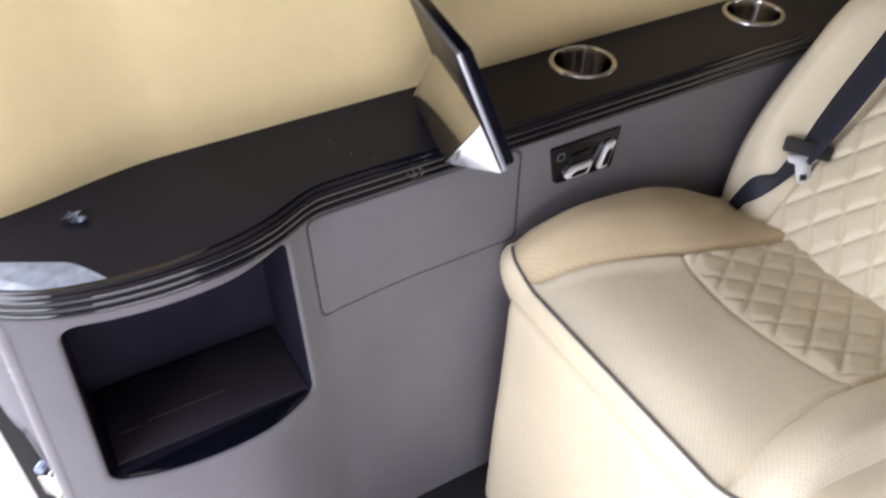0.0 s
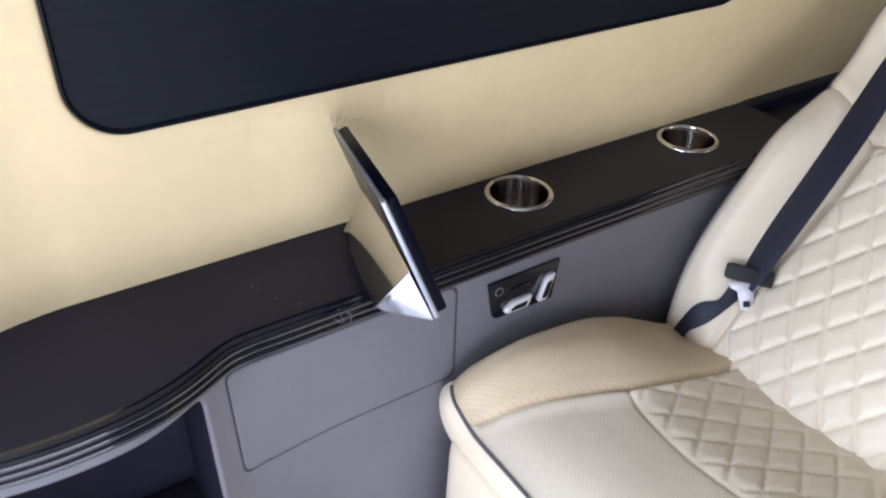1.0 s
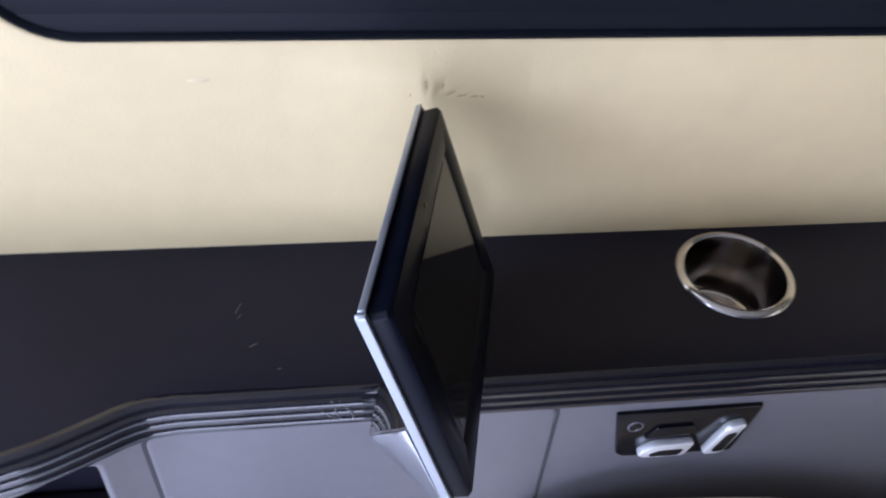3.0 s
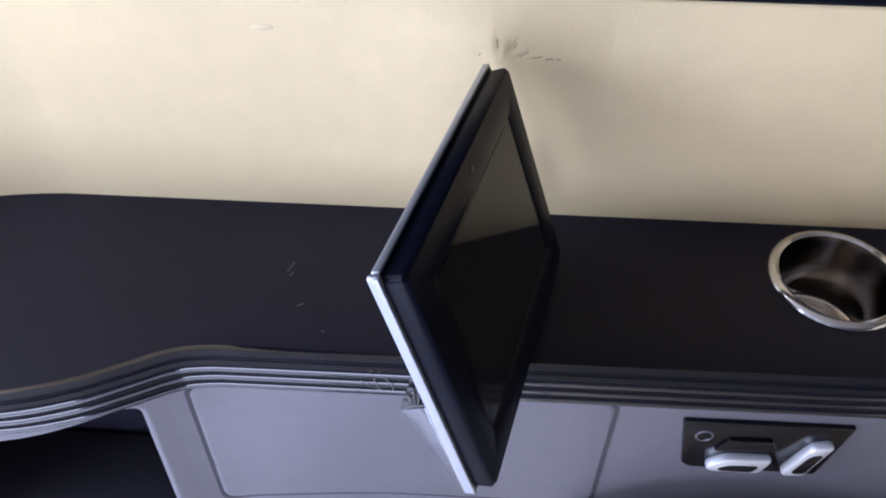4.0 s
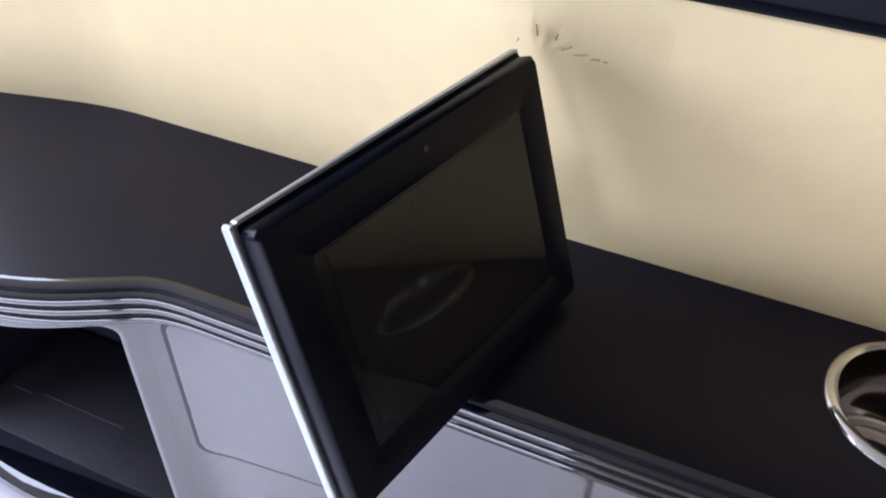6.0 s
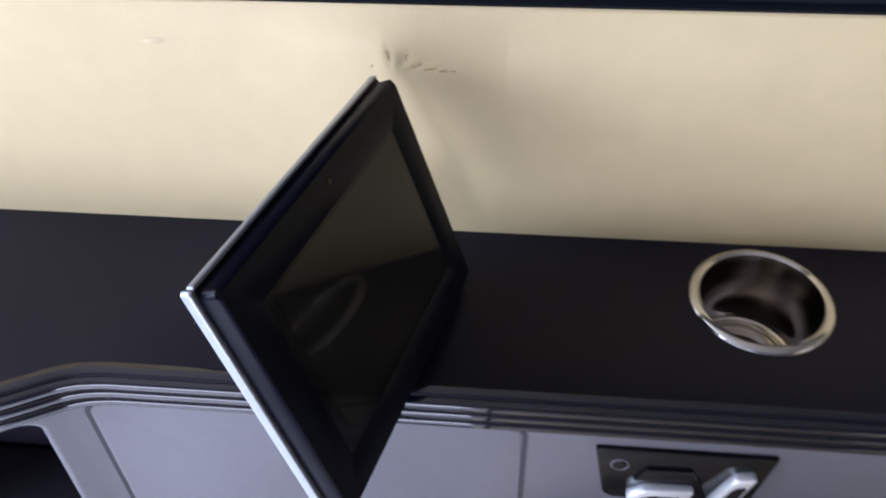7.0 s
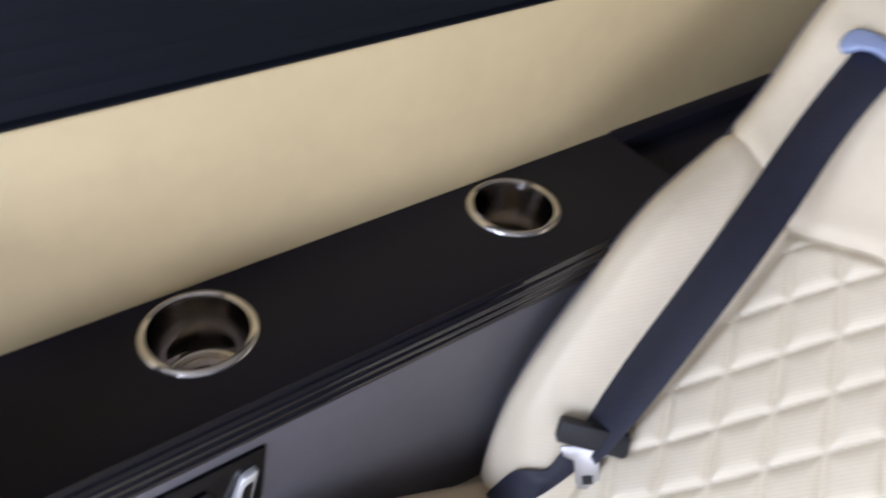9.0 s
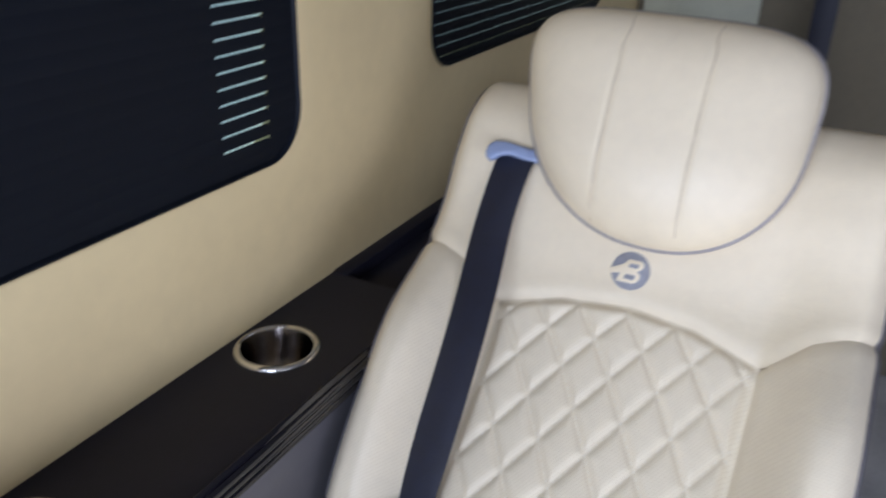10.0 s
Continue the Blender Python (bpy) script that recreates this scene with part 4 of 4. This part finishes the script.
def head_seam(sg):
    """A thin stitched line in the groove at one side of the pillow's middle."""
    out = []
    for k in range(49):
        z = -0.112 + 0.226 * k / 48
        best = min(((math.hypot(px * q - sg * 0.047, pz * q - z), q, a) for a in [j * math.tau / 180 for j in range(180)] for px, pz in (head_outline(a),) for q in (max(0.0, min(0.985, (px * sg * 0.047 + pz * z) / (px * px + pz * pz))),)), key=lambda e: e[0])
        out.append(head(best[1], best[2]) + HNO * 0.0004)
    return out


for sg in (1, -1):
    part("seam", tube(even([tuple(p) for p in head_seam(sg)[::4]], 40), 0.0009, 6), seam_tan, headrest)
part("headrest_back", sheet(lambda u, v: head(v, u * math.tau, True), 64, 12, close_u=True), seat_leather, headrest)
part("headrest_piping", tube([head(1, k * math.tau / 80) for k in range(80)], 0.0030, 8, closed=True), pale_piping, headrest, "grey-beige piping cord")


def emblem():
    c, n = backrest(0.586, 0.035), back_n(0.586, 0.0)
    e1 = Vector((0, 1, 0))
    e2 = n.cross(e1)
    e2 = e2 if e2.z > 0 else -e2
    def at(x, y):
        return c - e1 * x + e2 * y + n * 0.001
    disc = prism([at(0.0215 * math.cos(radians(k * 10)), 0.0215 * math.sin(radians(k * 10))) - n * 0.001 for k in range(36)], n * 0.0012, 0.0003)
    return disc, at, n


def emblem_shapes(at, n):
    """A plain leaning two-lobed cream shape with a tail, and two dark slots in it."""
    def lean(x, y):
        return at(x + 0.22 * y, y)
    right = [(0.006 + 0.0060 * math.cos(radians(a)), 0.0068 + 0.0060 * math.sin(radians(a))) for a in range(90, -81, -17)]
    right += [(0.006 + 0.0072 * math.cos(radians(a)), -0.0066 + 0.0070 * math.sin(radians(a))) for a in range(75, -91, -15)]
    body = prism([lean(x, y) for x, y in [(-0.0065, 0.0128)] + right + [(-0.0100, -0.0136), (-0.0100, -0.0040), (-0.0200, -0.0065), (-0.0225, -0.0010), (-0.0100, 0.0065)]], n * 0.0014, 0.0003)
    slots = [prism([lean(x, y) + n * 0.0013 for x, y in rounded(-0.0035, w, z0, z1, 0.0018, 3)], n * 0.0005) for w, z0, z1 in ((0.0070, 0.0038, 0.0084), (0.0080, -0.0096, -0.0042))]
    return body, slots


disc, emblem_at, emblem_n = emblem()
emblem_ob = part("emblem", disc, emblem_grey, seat, "grey embroidered round emblem")
cream_shape, dark_slots = emblem_shapes(emblem_at, emblem_n)
part("inlay", cream_shape, seat_leather, emblem_ob, "cream leather inlay")
for bm in dark_slots:
    part("slot", bm, emblem_grey, emblem_ob)

# ---- seat belt ----
belt = thing("seat_belt", tuple(backrest(0.15, 0.71)), "black seat belt with slider and steel tongue", "seat belt")
path = []
for k in range(41):
    f = k / 40
    path.append(backrest(0.727 + (0.222 - 0.727) * f, 0.660 + (0.645 - 0.660) * f + 0.045 * math.sin(math.pi * f), 0.005 + 0.012 * math.sin(math.pi * f)))
for _ in range(30):
    path = [path[0]] + [(path[k - 1] + path[k] * 2 + path[k + 1]) / 4 + back_n(0.727 - 0.505 * k / 40, 0.69) * 0.0003 for k in range(1, 40)] + [path[-1]]
part("webbing", tube(path, 0, flat=(0.0240, 0.0009, (0.25, 0.9, 0.1))), belt_web, belt, "black woven webbing")
LAP = (((0.030, 0.87), (0.060, 0.84), (0.085, 0.81), (0.128, 0.772), (0.150, 0.735), (0.168, 0.690), (0.180, 0.680), (0.205, 0.680)),
       ((0.030, 0.78), (0.060, 0.75), (0.088, 0.725), (0.125, 0.672), (0.150, 0.643), (0.164, 0.630), (0.178, 0.618), (0.205, 0.600)))


def lap_webbing():
    """The lower run of the belt, pinched where it folds over itself."""
    up, low = ([(a, b, 0) for a, b in edge] for edge in LAP)
    rings, bm = [], bmesh.new()
    for k in range(33):
        f = k / 32
        (su, wu, _), (sl, wl, _) = polyline(up, f), polyline(low, f)
        ring = []
        for g, side in ((0, 1), (0.3, 1), (0.6, 1), (1, 1), (1, -1), (0, -1)):
            fold = 0.0045 * math.sin(math.pi * g) * math.exp(-((f - 0.72) / 0.2) ** 2) * side
            ring.append(bm.verts.new(backrest(su + (sl - su) * g, wu + (wl - wu) * g, 0.0062 + 0.0012 * side + max(fold, 0))))
        rings.append(ring)
    for a, b in zip(rings, rings[1:]):
        for k in range(6):
            bm.faces.new((a[k], b[k], b[(k + 1) % 6], a[(k + 1) % 6]))
    bmesh.ops.recalc_face_normals(bm, faces=bm.faces[:])
    return bm


part("lap_webbing", lap_webbing(), belt_web, belt, "crumpled lower webbing")
bp, bn = path[-2], back_n(0.222, 0.645)
bt = (path[-14] - path[-4]).normalized()
bn = (bn - bt * bn.dot(bt)).normalized()
bs = bn.cross(bt).normalized()


def on_belt(a, b, c):
    return bp + bs * a + bt * b + bn * c


TA, TB = radians(38), radians(20)


def on_tongue(x, y, h):
    """Places on the tongue, which hangs straighter down than the webbing."""
    y = y + 0.010
    return on_belt(x * math.cos(TA) + y * math.sin(TA), -0.010 - x * math.sin(TA) + y * math.cos(TA), h)


part("slider", prism([on_belt(x * math.cos(TB) + y * math.sin(TB), y * math.cos(TB) - x * math.sin(TB), -0.001) for x, y in rounded(-0.034, 0.034, -0.010, 0.013, 0.004, 3)], bn * 0.014, 0.0015), rubber, belt, "black belt slider")
tongue = prism([on_tongue(x, y, 0.006) for x, y in ((-0.024, -0.008), (0.024, -0.008), (0.021, -0.018), (0.012, -0.023), (0.010, -0.052), (-0.010, -0.052), (-0.012, -0.023), (-0.021, -0.018))], bn * 0.003, 0.0006)
part("tongue", tongue, tongue_steel, belt, "steel belt tongue")
part("tongue_slot", prism([on_tongue(x, y, 0.0085) for x, y in rounded(-0.005, 0.005, -0.047, -0.038, 0.001, 2)], bn * 0.001), rubber, belt)
gp, gn = path[0], back_n(0.727, 0.69)
gt = (path[0] - path[3]).normalized()
gs = gn.cross(gt).normalized()
part("belt_guide", prism([gp + gs * x + gt * y + gn * -0.004 for x, y in ((-0.034, 0.012), (-0.033, -0.003), (-0.012, -0.004), (0.008, -0.003), (0.018, -0.007), (0.024, -0.016), (0.031, -0.017), (0.036, -0.009), (0.036, 0.002), (0.030, 0.010), (0.016, 0.013), (-0.006, 0.012))], gn * 0.015, 0.004, 3), guide_blue, seat, "blue-grey plastic belt guide")

# ---- rear of the cabin ----
solid("rear_window", box(1.93, 1.949, -0.31, -0.02, 0.72, 1.4, 0.004), material("pale_green_curtain", (0.55, 0.56, 0.44), 0.8, vary=0.1, scale=6), "pale green curtain over the rear window", "curtain")
pillar_belt = thing("rear_belt", (1.80, -0.465, 0.66), "black seat belt hanging from the cabin roof", "seat belt")
part("webbing", tube([(1.80, -0.465, FLOOR), (1.80, -0.465, 1.0), (1.80, -0.465, 1.70)], 0, flat=(0.025, 0.001, (0, 1, 0))), belt_web, pillar_belt)

# ---- pulled fold and pucker in the side wall's padding ----
FOLDS = ((-0.2615, 0.7925, 0.0030, 0.0050, 20, -0.0010), (-0.2505, 0.8010, 0.0022, 0.0075, 8, -0.0022), (-0.2465, 0.7960, 0.0022, 0.0070, -12, 0.0016), (-0.2395, 0.7995, 0.0020, 0.0060, -25, -0.0016),
         (-0.2360, 0.7945, 0.0020, 0.0070, -50, 0.0012), (-0.2335, 0.7925, 0.0016, 0.0080, -65, -0.0018), (-0.2240, 0.7900, 0.0014, 0.0110, -75, -0.0012), (-0.2200, 0.7920, 0.0020, 0.0100, -78, 0.0008))


def fold_height(x, z):
    """Metres that the leather stands proud: a soft tent along the fold, and small wrinkles where it is pulled."""
    d = x - (-0.253 - 0.10 * (z - 0.80))
    reach = (0.095 if d < 0 else 0.075)
    tent = max(0.0, 1 - abs(d) / reach)
    h = 0.0062 * (tent * tent * (3 - 2 * tent) * 0.45 + tent * 0.55) * math.exp(-((z - 0.812) / (0.050 if z < 0.812 else 0.09)) ** 2)
    for fx, fz, w, l, lean, amp in FOLDS:
        a = radians(lean)
        u, v = (x - fx) * math.cos(a) + (z - fz) * math.sin(a), -(x - fx) * math.sin(a) + (z - fz) * math.cos(a)
        h += 0.20 * amp * math.exp(-(u / w) ** 2 - (v / l) ** 2)
    return h


def fold_patch(u, v):
    x, z = -0.362 + 0.200 * u, 0.690 + 0.1415 * v
    edge = min(u * 0.200, (1 - u) * 0.200, v * 0.1415, (1 - v) * 0.1415)
    rise = min(1.0, edge / 0.03)
    return Vector((x, 0.0004 * (1 - rise) ** 3 - 0.00005 - fold_height(x, z) * rise * rise * (3 - 2 * rise), z))


ob = new("padding_fold", finish(sheet(fold_patch, 200, 140), "padding_fold", wall_leather, angle=80))
ob.parent = bpy.data.objects["wall_north"]
rng = random.Random(7)
for cx, cz, l, a in ((-0.2508, 0.8010, 0.007, 96), (-0.2615, 0.7922, 0.0018, 70), (-0.2392, 0.7990, 0.004, 70), (-0.2330, 0.7930, 0.006, 30), (-0.2250, 0.7905, 0.007, 14), (-0.2165, 0.7890, 0.005, 6), (-0.2110, 0.7885, 0.003, 0)):
    pts = []
    for k in range(5):
        f = (k / 4 - 0.5) * l
        x, z = cx + f * math.cos(radians(a)) + rng.uniform(-0.0003, 0.0003), cz + f * math.sin(radians(a)) + rng.uniform(-0.0003, 0.0003)
        pts.append(Vector((x, -0.0003 - fold_height(x, z), z)))
    ob = new("scuff", finish(tube(pts, rng.uniform(0.0003, 0.0005), 5), "scuff", stain))
    ob.parent = bpy.data.objects["wall_north"]

for ob in (seams_a, seams_b):
    tagged(ob, kind="stuff")

ob = new("smudge", finish(prism([(-0.402 + 0.0075 * math.cos(a) - 0.0006 * math.sin(a), 0.0004, 0.803 + 0.0022 * math.sin(a) + 0.0008 * math.cos(a)) for a in [k * math.tau / 20 for k in range(20)]], (0, -0.00052, 0), 0.00005), "smudge", smudge))
ob.parent = bpy.data.objects["wall_north"]
